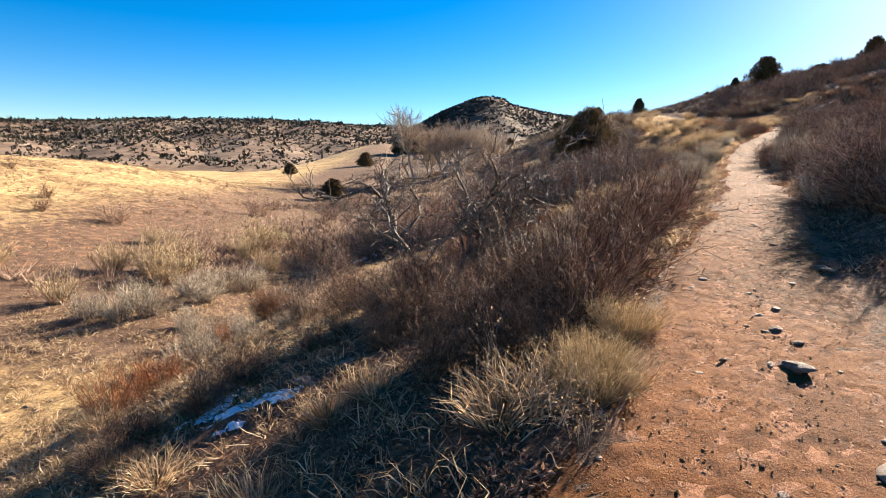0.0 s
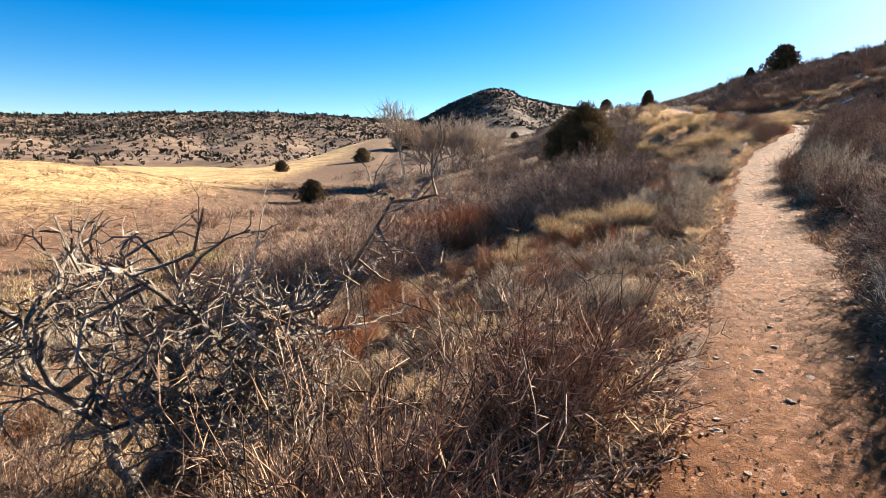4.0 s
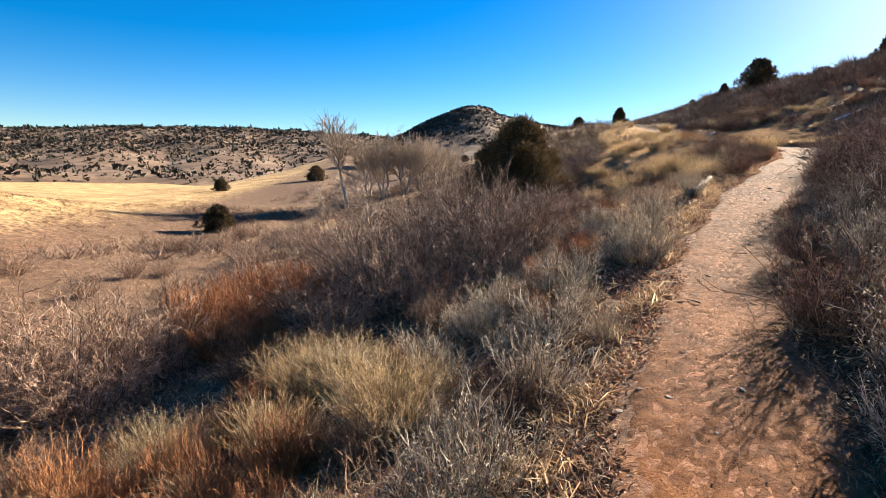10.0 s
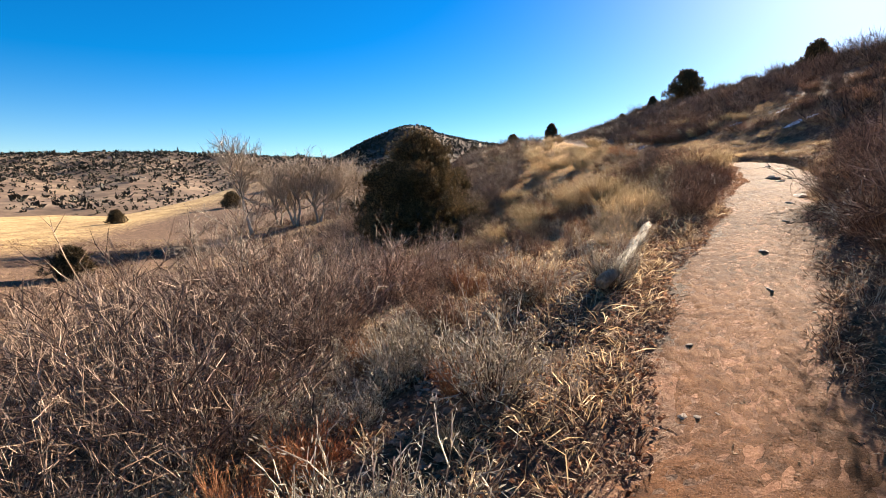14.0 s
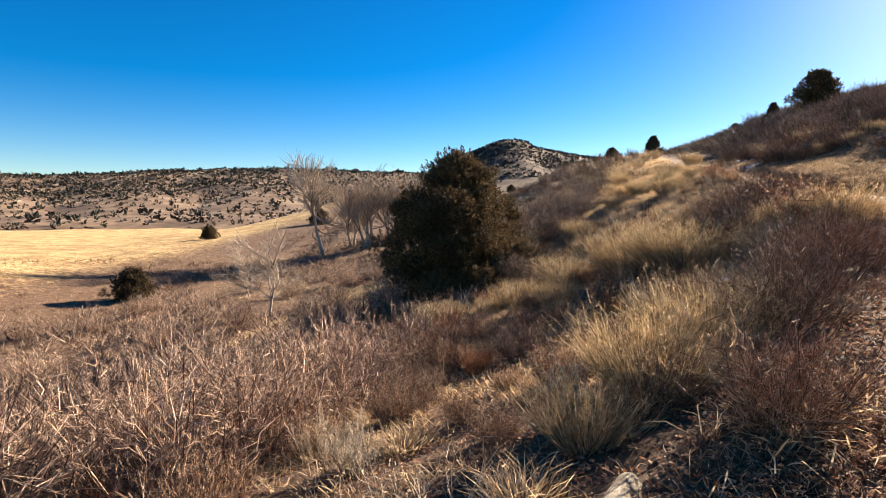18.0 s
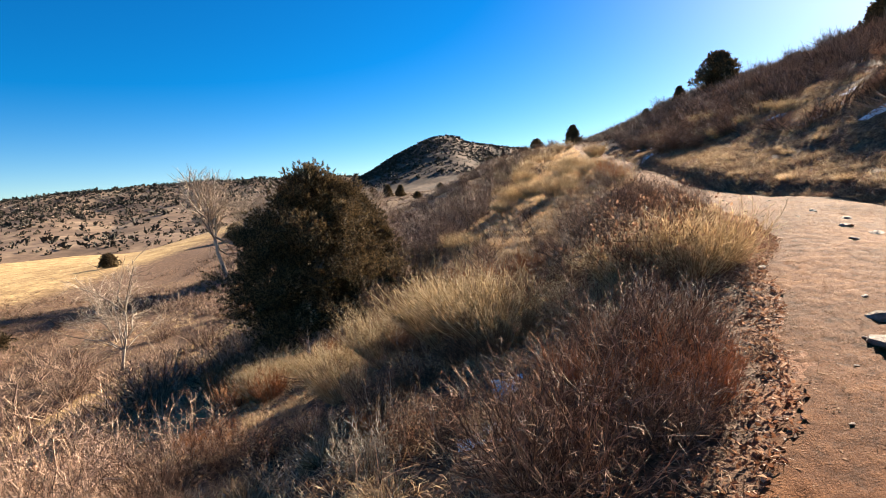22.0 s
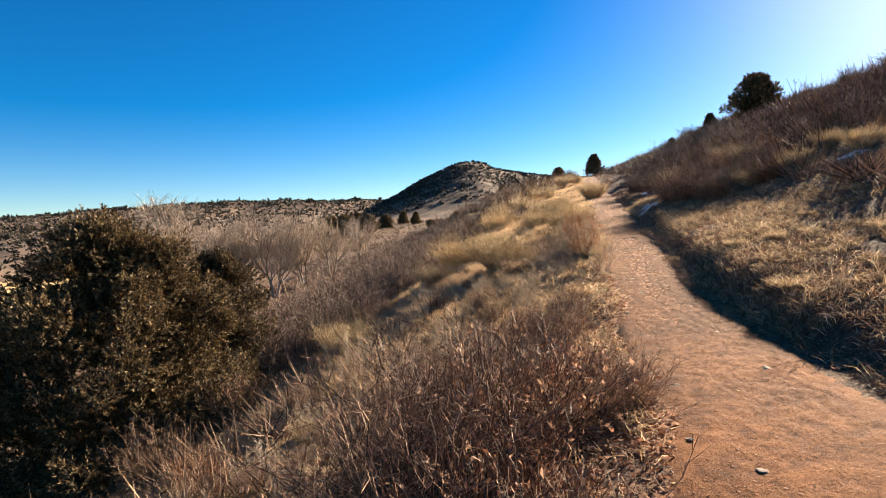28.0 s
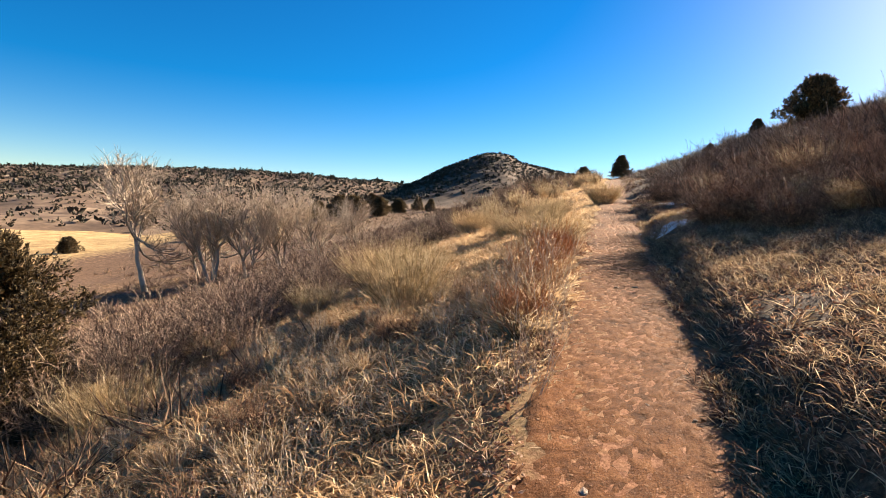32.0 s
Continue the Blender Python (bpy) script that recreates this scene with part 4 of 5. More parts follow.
# ---- shrubs that stand out ----
for row in G(("brown_shrub", 1.3, 5.0, 0.85), ("brown_shrub", 1.9, 6.2, 1.05), ("brown_shrub", 2.6, 7.3, 1.0), ("brown_shrub", 0.5, 4.4, 0.75), ("thicket_shrub", -0.3, 7.4, 0.50), ("thicket_shrub", -0.9, 6.8, 0.45), ("brown_shrub", 0.1, 5.6, 0.5), ("brown_shrub", -0.7, 5.6, 0.5), ("brown_shrub", 0.95, 3.9, 0.6), ("brown_shrub", 0.35, 3.6, 0.5), ("rabbitbrush", 1.15, 3.5, 0.34), ("sagebrush", -4.6, 10.4, 0.9), ("sagebrush", -5.6, 11.2, 0.9), ("sagebrush", -3.6, 11.4, 0.9), ("sagebrush", -6.4, 12.4, 0.9), ("sagebrush", -4.6, 12.4, 0.9), ("sagebrush", -4.2, 8.6, 0.7), ("sagebrush", -3.4, 8.4, 0.7), ("sagebrush", -2.8, 8.9, 0.7), ("sagebrush", -4.8, 9.0, 0.7), ("sagebrush", -3.8, 9.3, 0.7),
             ("brown_shrub", -0.3, 6.0, 0.8), ("brown_shrub", 2.9, 7.9, 0.6), ("brown_shrub", -1.6, 8.2, 0.8), ("rabbitbrush", 0.85, 3.1, 0.32), ("rabbitbrush", 0.78, 2.75, 0.42), ("weed_stalks", 0.42, 2.45, 0.75), ("weed_stalks", 0.2, 2.75, 0.7), ("weed_stalks", 0.62, 2.3, 0.55), ("brown_shrub", 0.2, 4.2, 0.6), ("brown_shrub", 0.55, 3.45, 0.5), ("brown_shrub", 0.85, 4.3, 0.85), ("brown_shrub", -0.1, 3.7, 0.45),
             ("brown_shrub", -0.4, 7.4, 0.7), ("thicket_shrub", -2.4, 8.8, 0.60), ("thicket_shrub", 0.8, 8.8, 0.50),
             ("thicket_shrub", 7.5, 10.2, 0.75), ("thicket_shrub", 6.6, 8.7, 0.70), ("thicket_shrub", 8.3, 11.6, 0.75), ("thicket_shrub", 8.8, 10.4, 1.00), ("brown_shrub", 5.4, 7.0, 0.9), ("thicket_shrub", 6.2, 7.5, 0.7), ("thicket_shrub", 6.9, 8.3, 0.7), ("thicket_shrub", 6.0, 6.8, 0.65), ("thicket_shrub", 5.8, 5.9, 0.55), ("thicket_shrub", 6.6, 6.6, 0.75), ("thicket_shrub", 5.6, 5.2, 0.45), ("thicket_shrub", 6.9, 7.4, 0.90), ("thicket_shrub", 7.6, 8.6, 1.10), ("sagebrush", 8.6, 13.2, 1.2), ("sagebrush", 9.4, 14.6, 1.2), ("sagebrush", 9.2, 15.4, 1.1),
             ("sagebrush", 10.2, 16.6, 1.2), ("sagebrush", 10.6, 17.8, 1.1), ("thicket_shrub", -3.9, 17.6, 0.70), ("rust_shrub", 3.8, 14.9, 0.55), ("rust_shrub", 4.6, 15.8, 0.5), ("rust_shrub", 5.0, 14.4, 0.45), ("weed_stalks", 17.2, 39.5, 1.0), ("weed_stalks", 16.5, 40.8, 1.1), ("weed_stalks", 18.0, 38.9, 0.9), ("weed_stalks", 15.9, 41.6, 1.2),
             ("grass_bunch", 20.3, 43.0, 1.0), ("grass_bunch", 20.5, 43.8, 1.1), ("grass_bunch", 20.7, 44.6, 1.1), ("grass_bunch", 20.7, 45.6, 1.2), ("rust_shrub", 20.9, 46.6, 0.9), ("grass_bunch", 21.0, 47.6, 1.3), ("rust_shrub", 20.5, 45.0, 0.7), ("grass_bunch", 20.6, 47.0, 1.1), ("rabbitbrush", 21.1, 49.0, 1.0), ("grass_bunch", 21.4, 50.6, 1.6),
             ("sagebrush", 8.9, 14.0, 1.0), ("sagebrush", 11.3, 19.0, 1.0), ("thicket_shrub", 12.2, 18.4, 0.80), ("thicket_shrub", 10.9, 15.0, 0.80),
             ("pink_shrub", -3.4, 20.4, 1.30), ("pink_shrub", -1.2, 20.2, 1.30), ("pink_shrub", 0.4, 20.8, 1.20), ("pink_shrub", -5.4, 21.4, 1.40), ("pink_shrub", -3.0, 22.0, 1.60), ("pink_shrub", -2.0, 21.2, 1.50), ("pink_shrub", -0.6, 21.6, 1.60), ("pink_shrub", 0.7, 22.4, 1.50), ("pink_shrub", -1.6, 23.0, 1.70), ("pink_shrub", -4.4, 23.0, 1.60), ("pink_shrub", -6.4, 22.8, 1.40), ("rust_shrub", 0.4, 25.4, 1.7), ("rust_shrub", 1.1, 24.4, 1.6), ("rust_shrub", 1.9, 25.8, 1.8), ("rust_shrub", -0.4, 26.4, 1.6), ("rust_shrub", 2.6, 27.2, 1.7), ("rust_shrub", 1.6, 23.2, 1.4),
             ("thicket_shrub", 4.9, 24.0, 1.21), ("thicket_shrub", 6.9, 24.0, 1.15), ("thicket_shrub", 7.9, 25.4, 1.09), ("thicket_shrub", 6.4, 26.6, 1.26), ("thicket_shrub", 5.2, 22.9, 1.09), ("thicket_shrub", 7.4, 27.2, 1.15), ("thicket_shrub", 4.4, 25.2, 1.26), ("thicket_shrub", 6.2, 24.8, 1.26), ("thicket_shrub", 5.4, 26.4, 1.32), ("thicket_shrub", 7.3, 23.0, 1.09), ("thicket_shrub", 7.4, 25.8, 1.09), ("thicket_shrub", 3.6, 27.6, 1.26),
             ("thicket_shrub", 8.3, 24.4, 0.86), ("thicket_shrub", 6.6, 28.0, 1.26), ("thicket_shrub", 3.9, 22.4, 0.92),
             ("thicket_shrub", 6.4, 20.8, 0.72), ("thicket_shrub", 7.2, 21.6, 0.75), ("thicket_shrub", 7.9, 22.6, 0.83), ("thicket_shrub", 5.5, 21.8, 0.85), ("thicket_shrub", 4.7, 20.8, 0.70), ("thicket_shrub", 6.1, 23.0, 1.03),
             ("pink_shrub", 9.2, 27.8, 1.06), ("pink_shrub", 8.6, 29.0, 1.12), ("pink_shrub", 9.8, 29.6, 0.99), ("pink_shrub", 7.0, 30.6, 1.25), ("pink_shrub", 10.3, 31.2, 0.92), ("pink_shrub", 5.2, 28.2, 1.32), ("pink_shrub", 3.6, 29.4, 1.32),
             ("rust_shrub", 2.0, 22.4, 1.1), ("rust_shrub", 1.2, 23.8, 1.2), ("rust_shrub", 2.8, 24.4, 1.1), ("rust_shrub", 3.0, 21.6, 1.0), ("rust_shrub", 5.2, 16.3, 0.7), ("rust_shrub", 4.6, 17.8, 0.7),
             ("rabbitbrush", 5.4, 18.0, 0.75), ("rabbitbrush", 6.0, 16.6, 0.8), ("rabbitbrush", 4.9, 17.0, 0.6), ("sagebrush", 6.6, 15.0, 0.9), ("sagebrush", 7.4, 17.2, 0.95), ("sagebrush", 7.8, 18.6, 0.9), ("sagebrush", 7.1, 16.0, 0.8),
             ("sagebrush", 9.2, 20.2, 1.0), ("sagebrush", 9.8, 21.6, 0.95), ("sagebrush", 8.8, 19.4, 0.85), ("yucca", 6.05, 17.45, 0.75), ("yucca", -9.7, 28.0, 1.5), ("yucca", -8.4, 27.0, 1.2),
             ("rabbitbrush", 12.35, 25.9, 0.5), ("rabbitbrush", 12.9, 26.5, 0.8), ("rabbitbrush", 13.5, 27.2, 0.8), ("brown_shrub", 14.0, 27.0, 0.75), ("brown_shrub", 13.2, 25.5, 0.6),
             ("pink_shrub", 7.6, 28.8, 1.45), ("pink_shrub", 8.6, 27.6, 1.32), ("pink_shrub", 9.6, 28.6, 1.25), ("pink_shrub", 8.0, 29.8, 1.45), ("pink_shrub", 6.4, 28.4, 1.45), ("pink_shrub", 9.3, 31.6, 1.25), ("pink_shrub", 7.4, 31.8, 1.45), ("pink_shrub", 5.6, 31.2, 1.45), ("pink_shrub", 10.9, 32.4, 0.92), ("pink_shrub", 9.0, 33.0, 1.19), ("pink_shrub", 6.0, 29.6, 1.39), ("pink_shrub", 8.7, 30.6, 1.12), ("pink_shrub", 4.0, 31.2, 1.45), ("pink_shrub", 6.6, 32.2, 1.45), ("pink_shrub", 2.2, 33.8, 1.58), ("pink_shrub", 8.2, 34.0, 1.19),
             ("pink_shrub", 4.4, 35.8, 1.45), ("pink_shrub", 0.4, 36.8, 1.58),
             ("brown_shrub", 15.2, 33.6, 0.6), ("rabbitbrush", 14.4, 33.4, 1.25), ("rabbitbrush", 13.4, 34.4, 1.0), ("oak_scrub", 16.5, 31.6, 1.1), ("oak_scrub", 16.9, 32.6, 0.95), ("brown_shrub", 17.0, 34.2, 1.0), ("brown_shrub", 17.8, 35.4, 0.9), ("brown_shrub", 16.2, 32.6, 0.8), ("rabbitbrush", 15.8, 31.2, 0.7), ("rabbitbrush", 15.0, 32.0, 0.9), ("brown_shrub", 15.6, 29.6, 0.75), ("oak_scrub", 16.2, 30.6, 0.5), ("rabbitbrush", 16.4, 31.5, 0.8), ("rabbitbrush", 12.4, 35.0, 0.9), ("rabbitbrush", 10.3, 37.7, 0.9), ("brown_shrub", 18.3, 34.5, 0.6),
             ("oak_scrub", 17.3, 33.0, 0.7), ("rabbitbrush", 16.9, 32.0, 0.6), ("rust_shrub", 15.3, 28.9, 0.7), ("brown_shrub", 14.8, 28.2, 0.7), ("oak_scrub", 17.9, 34.3, 0.8),
             ("oak_scrub", 18.4, 36.3, 0.85), ("oak_scrub", 17.6, 35.6, 0.8), ("oak_scrub", 18.9, 37.2, 0.6), ("brown_shrub", 19.0, 36.4, 0.45), ("rabbitbrush", 10.2, 39.6, 0.8), ("rabbitbrush", 10.6, 38.6, 0.7), ("rabbitbrush", 11.8, 36.6, 0.7),
             ("rust_shrub", 9.4, 38.2, 0.9), ("rust_shrub", 10.6, 37.2, 0.9), ("rust_shrub", 8.2, 40.2, 1.0), ("rust_shrub", 7.4, 42.0, 1.0), ("brown_shrub", 12.6, 41.6, 1.0), ("brown_shrub", 13.4, 43.2, 1.0),
             ("thicket_shrub", 14.2, 47.0, 0.90), ("thicket_shrub", 12.8, 50.0, 1.10), ("thicket_shrub", 11.2, 52.6, 1.10), ("thicket_shrub", 13.2, 53.4, 1.00), ("thicket_shrub", 9.4, 53.2, 1.10), ("thicket_shrub", 15.0, 51.2, 0.80),
             ("thicket_shrub", 24.6, 49.0, 0.37), ("thicket_shrub", 28.6, 62.0, 0.74), ("thicket_shrub", 30.4, 65.0, 0.81), ("thicket_shrub", 31.5, 60.0, 0.74), ("thicket_shrub", 27.6, 58.0, 0.56), ("rabbitbrush", 26.2, 54.0, 0.9),
             ("rabbitbrush", 27.3, 51.5, 1.0), ("thicket_shrub", 28.6, 52.5, 0.68), ("brown_shrub", 26.0, 49.5, 1.1), ("thicket_shrub", 25.4, 47.4, 0.50), ("thicket_shrub", 26.8, 57.0, 0.56), ("brown_shrub", 25.6, 56.0, 0.9), ("thicket_shrub", 29.0, 59.0, 0.68), ("thicket_shrub", 27.0, 60.5, 0.62), ("thicket_shrub", 30.6, 51.0, 0.68), ("thicket_shrub", 31.4, 47.4, 0.68), ("thicket_shrub", 33.2, 49.8, 0.74), ("thicket_shrub", 35.0, 54.0, 0.74), ("thicket_shrub", 29.0, 66.0, 0.68), ("thicket_shrub", 30.2, 55.0, 0.81), ("thicket_shrub", 32.0, 52.0, 0.81), ("thicket_shrub", 29.5, 49.0, 0.74), ("thicket_shrub", 27.9, 46.2, 0.62),
             ("thicket_shrub", 33.5, 57.5, 0.81), ("thicket_shrub", 31.0, 68.5, 0.81), ("rabbitbrush", 24.0, 58.0, 1.0), ("rabbitbrush", 20.6, 52.0, 0.9), ("rabbitbrush", 21.6, 54.5, 1.0), ("rabbitbrush", 19.4, 56.5, 1.0),
             ("thicket_shrub", 13.2, 46.5, 1.0), ("thicket_shrub", 12.2, 48.0, 1.05), ("thicket_shrub", 13.8, 48.6, 1.05), ("thicket_shrub", 15.0, 48.4, 0.95), ("thicket_shrub", 14.6, 50.2, 1.1), ("thicket_shrub", 16.0, 50.6, 0.95), ("thicket_shrub", 13.0, 51.4, 1.1), ("thicket_shrub", 16.6, 52.6, 0.95), ("thicket_shrub", 15.2, 53.4, 1.1),
             ("thicket_shrub", 17.0, 55.6, 0.95), ("thicket_shrub", 18.0, 58.0, 0.9), ("thicket_shrub", 11.4, 46.4, 1.0), ("thicket_shrub", 10.6, 48.8, 1.1), ("thicket_shrub", 11.6, 50.2, 1.1), ("thicket_shrub", 15.8, 56.4, 1.0), ("thicket_shrub", 13.6, 55.6, 1.15), ("thicket_shrub", 11.2, 55.4, 1.2),
             ("rabbitbrush", 24.6, 47.6, 0.6), ("rabbitbrush", 25.2, 46.6, 0.6), ("rabbitbrush", 25.8, 45.6, 0.6), ("rabbitbrush", 26.4, 44.4, 0.6), ("rabbitbrush", 27.0, 46.4, 0.6), ("rabbitbrush", 25.6, 48.4, 0.6),
             ("rust_shrub", 20.3, 43.2, 0.6), ("weed_stalks", 20.1, 43.7, 1.1), ("rust_shrub", 20.6, 44.4, 0.6), ("weed_stalks", 20.4, 44.9, 1.1), ("rust_shrub", 20.8, 45.8, 0.6), ("weed_stalks", 20.6, 46.3, 1.1), ("rust_shrub", 21.1, 47.2, 0.6), ("weed_stalks", 20.9, 47.7, 1.1), ("weed_stalks", 20.4, 42.6, 1.2), ("weed_stalks", 20.5, 43.8, 1.3), ("weed_stalks", 20.8, 45.2, 1.3), ("weed_stalks", 20.2, 41.6, 1.0),
             ("rabbitbrush", -10.9, 18.8, 1.5), ("rabbitbrush", -9.6, 18.6, 1.5), ("rabbitbrush", -9.2, 24.8, 1.7), ("rabbitbrush", -8.6, 21.8, 1.4), ("rabbitbrush", -11.2, 14.6, 1.0), ("rabbitbrush", -12.0, 18.2, 1.3),
             ("sagebrush", -9.5, 13.4, 1.3), ("sagebrush", -8.6, 13.2, 1.3), ("sagebrush", -7.8, 13.2, 1.3), ("sagebrush", -7.9, 15.6, 1.3), ("sagebrush", -7.0, 14.6, 1.3), ("sagebrush", -6.4, 16.4, 1.3), ("sagebrush", -8.8, 14.4, 1.3), ("sagebrush", -7.2, 16.0, 1.2),
             ("thicket_shrub", 5.3, 6.9, 0.6), ("thicket_shrub", 5.65, 7.6, 0.65), ("thicket_shrub", 6.0, 8.3, 0.65), ("thicket_shrub", 6.35, 9.0, 0.65), ("brown_shrub", 5.1, 6.4, 0.8), ("brown_shrub", 5.5, 7.3, 0.9), ("sagebrush", 5.35, 7.9, 0.9), ("sagebrush", 5.9, 8.9, 0.9), ("thicket_shrub", 5.0, 5.9, 0.5), ("thicket_shrub", 6.7, 9.8, 0.65),
             ("brown_shrub", 18.0, 36.0, 0.95), ("brown_shrub", 17.5, 36.6, 0.9), ("brown_shrub", 18.2, 36.8, 0.8), ("oak_scrub", 18.1, 35.4, 0.8), ("oak_scrub", 17.2, 35.9, 0.9),
             ("brown_shrub", 15.65, 29.1, 0.55), ("rust_shrub", 15.7, 28.8, 0.5), ("brown_shrub", 15.4, 28.5, 0.4), ("oak_scrub", 15.95, 29.5, 0.45), ("brown_shrub", 15.0, 28.7, 0.6), ("rust_shrub", 3.5, 16.4, 0.6), ("rust_shrub", 4.1, 16.9, 0.65), ("rabbitbrush", 3.7, 17.3, 0.7), ("rust_shrub", 4.3, 17.6, 0.6), ("rabbitbrush", 3.2, 15.9, 0.6), ("grass_bunch", 4.4, 16.4, 0.9), ("grass_bunch", 3.9, 15.7, 0.9), ("grass_bunch", 4.7, 17.3, 0.8),
             ("rust_shrub", 3.4, 23.4, 1.3), ("rust_shrub", 1.7, 28.1, 1.7), ("rust_shrub", 0.8, 28.7, 1.6), ("rust_shrub", 2.4, 28.9, 1.6), ("rust_shrub", 0.2, 29.9, 1.6), ("rust_shrub", -0.8, 30.5, 1.6), ("rust_shrub", 1.4, 29.6, 1.7), ("rust_shrub", 2.6, 22.8, 1.3), ("rust_shrub", 3.2, 24.6, 1.4), ("rust_shrub", 2.2, 23.9, 1.5), ("rabbitbrush", 5.3, 18.1, 0.8), ("rabbitbrush", 4.7, 18.7, 0.8), ("rabbitbrush", 14.9, 32.4, 1.15), ("rabbitbrush", 16.9, 31.3, 0.85), ("rabbitbrush", 13.0, 32.8, 0.7), ("rabbitbrush", 10.3, 38.2, 0.9)):
    plant(*row)


# along the uphill edge, close to the trail
for k in range(26):
    y = 13.5 + k * 0.62
    x, _, _ = (float(np.interp(y, TY, TX)) + (float(edge_right(y)) + 0.5 + 0.3 * math.sin(k * 2.1)) / float(np.interp(y, TY, TC)), y, 0)
    plant(("brown_shrub", "grass_bunch", "sagebrush", "brown_shrub", "weed_stalks")[k % 5], x, y, 0.72 + 0.12 * math.sin(k * 1.3))
for k in range(14):
    y = 20.5 + k * 0.6
    x = float(np.interp(y, TY, TX)) + (float(edge_right(y)) + 1.4 + 0.5 * math.sin(k * 1.7)) / float(np.interp(y, TY, TC))
    plant("brown_shrub" if k % 3 else "thicket_shrub", x, y, 0.75)


# ---- scattered cover, by the side of the trail ----
def strewn(name, count, y_range, d_range, size, keep=lambda x, y, d: True):
    done = 0
    for _ in range(count * 6):
        if done == count:
            return
        y, d = rng.uniform(*y_range), rng.uniform(*d_range)
        c = float(np.interp(y, TY, TC))
        x = float(np.interp(y, TY, TX)) + d / c
        if (d < edge_left(y) - 0.2 or d > edge_right(y) + 0.35) and keep(x, y, d) and math.hypot(x - 10.3, y - 44) > 2.4:
            plant(name, x, y, rng.uniform(*size))
            done += 1


strewn("grass_bunch", 80, (2.5, 22), (-7, -0.95), (0.4, 0.85))
strewn("brown_shrub", 60, (4, 20), (-6.5, -1.0), (0.22, 0.5))
strewn("sagebrush", 46, (9, 24), (-3.4, -0.95), (0.45, 0.85))
strewn("rust_shrub", 40, (11, 22), (-6, -1.6), (0.3, 0.65))
strewn("brown_shrub", 70, (22, 40), (-8, -1.0), (0.25, 0.55))
strewn("oak_scrub", 40, (22, 37), (-6, -1.0), (0.3, 0.6))
strewn("rust_shrub", 36, (22, 40), (-9, -3), (0.35, 0.7))
strewn("weed_stalks", 40, (24, 46), (-5, -0.9), (0.5, 0.9))
strewn("grass_bunch", 60, (22, 46), (-8, -0.95), (0.5, 0.9))
strewn("grass_bunch", 90, (30, 60), (0.9, 6), (0.35, 0.6))
strewn("weed_stalks", 60, (33, 46), (-5, -0.85), (0.5, 1.0))
strewn("oak_scrub", 26, (34, 46), (-6, -0.9), (0.25, 0.5))
strewn("sagebrush", 26, (12, 34), (-4, -1.1), (0.5, 0.85))
strewn("sagebrush", 20, (8, 26), (1.2, 5), (0.7, 1.2))
strewn("brown_shrub", 22, (8, 34), (1.6, 9), (0.7, 1.1))
strewn("brown_shrub", 20, (10, 34), (-9, -3), (0.4, 0.75))
strewn("oak_scrub", 14, (27, 40), (-4, -1.0), (0.35, 0.6))
strewn("weed_stalks", 34, (0, 46), (-2.2, -0.85), (0.5, 1.0))
strewn("weed_stalks", 16, (2, 40), (0.8, 2.2), (0.5, 0.9))
strewn("rust_shrub", 14, (6, 20), (-9, -4), (0.5, 0.9))
strewn("pink_shrub", 24, (28, 62), (-24, -13), (0.8, 1.3))
strewn("thicket_shrub", 34, (54, 100), (-24, -11), (0.55, 1.0))
strewn("thicket_shrub", 40, (24, 110), (7, 24), (0.45, 0.85))
strewn("rabbitbrush", 26, (44, 95), (-9, -1.2), (0.8, 1.3))
strewn("oak_scrub", 14, (36, 60), (3, 9), (0.5, 0.9))
strewn("grass_bunch", 110, (28, 60), (-9, -1), (0.4, 0.8))
strewn("thicket_shrub", 40, (44, 90), (6, 20), (0.45, 0.75))
strewn("brown_shrub", 22, (60, 130), (-14, -2), (0.9, 1.6))
strewn("pink_shrub", 20, (20, 60), (-34, -16), (0.7, 1.1))
strewn("brown_shrub", 10, (4, 40), (-50, -22), (0.6, 1.0))
strewn("rabbitbrush", 14, (12, 34), (-24, -12), (0.7, 1.3))
strewn("brown_shrub", 40, (46, 60), (1.3, 6), (0.5, 0.9))


# ---- low scrub farther off ----
def scrub(name, count, y_range, d_range, size, material, label, pieces=16, gaps=-0.35):
    y, d = rng.uniform(*y_range, count), rng.uniform(*d_range, count)
    x = np.interp(y, TY, TX) + d / np.interp(y, TY, TC)
    where = np.stack([x, y, land(x, y) - 0.05], 1)
    thick = np.sin(x * 0.37 + 1.7 * np.sin(y * 0.21)) + np.sin(y * 0.31 + x * 0.11) > gaps
    where = where[thick]
    tagged(new(name, mesh_of(name, *scrub_cloud(where, rng.uniform(*size, len(where)), pieces, 0.028 if name == "hillside_scrub" else 0.02), material)), label, "scrub", kind="stuff")


scrub("hillside_scrub", 4200, (10, 60), (4.5, 32), (0.35, 0.9), M_TWIG_BROWN, "low brown scrub over the uphill slope", 20, -1.0)
scrub("hillside_scrub", 4600, (55, 150), (2.5, 45), (0.5, 1.3), M_TWIG_GREY, "low grey-brown scrub over the far hillside")
scrub("creek_scrub", 2400, (40, 120), (-36, -11), (0.5, 1.3), M_TWIG_GREY, "leafless grey scrub along the creek bed", 22)
scrub("creek_scrub", 900, (16, 44), (-22, -9), (0.4, 0.9), M_TWIG_PINK, "leafless pinkish scrub along the creek bed", 22)
scrub("hillside_scrub", 5200, (40, 78), (3.5, 22), (0.3, 0.8), M_TWIG_BROWN, "dark brown scrub on the hillside above the trail", 28, -0.9)
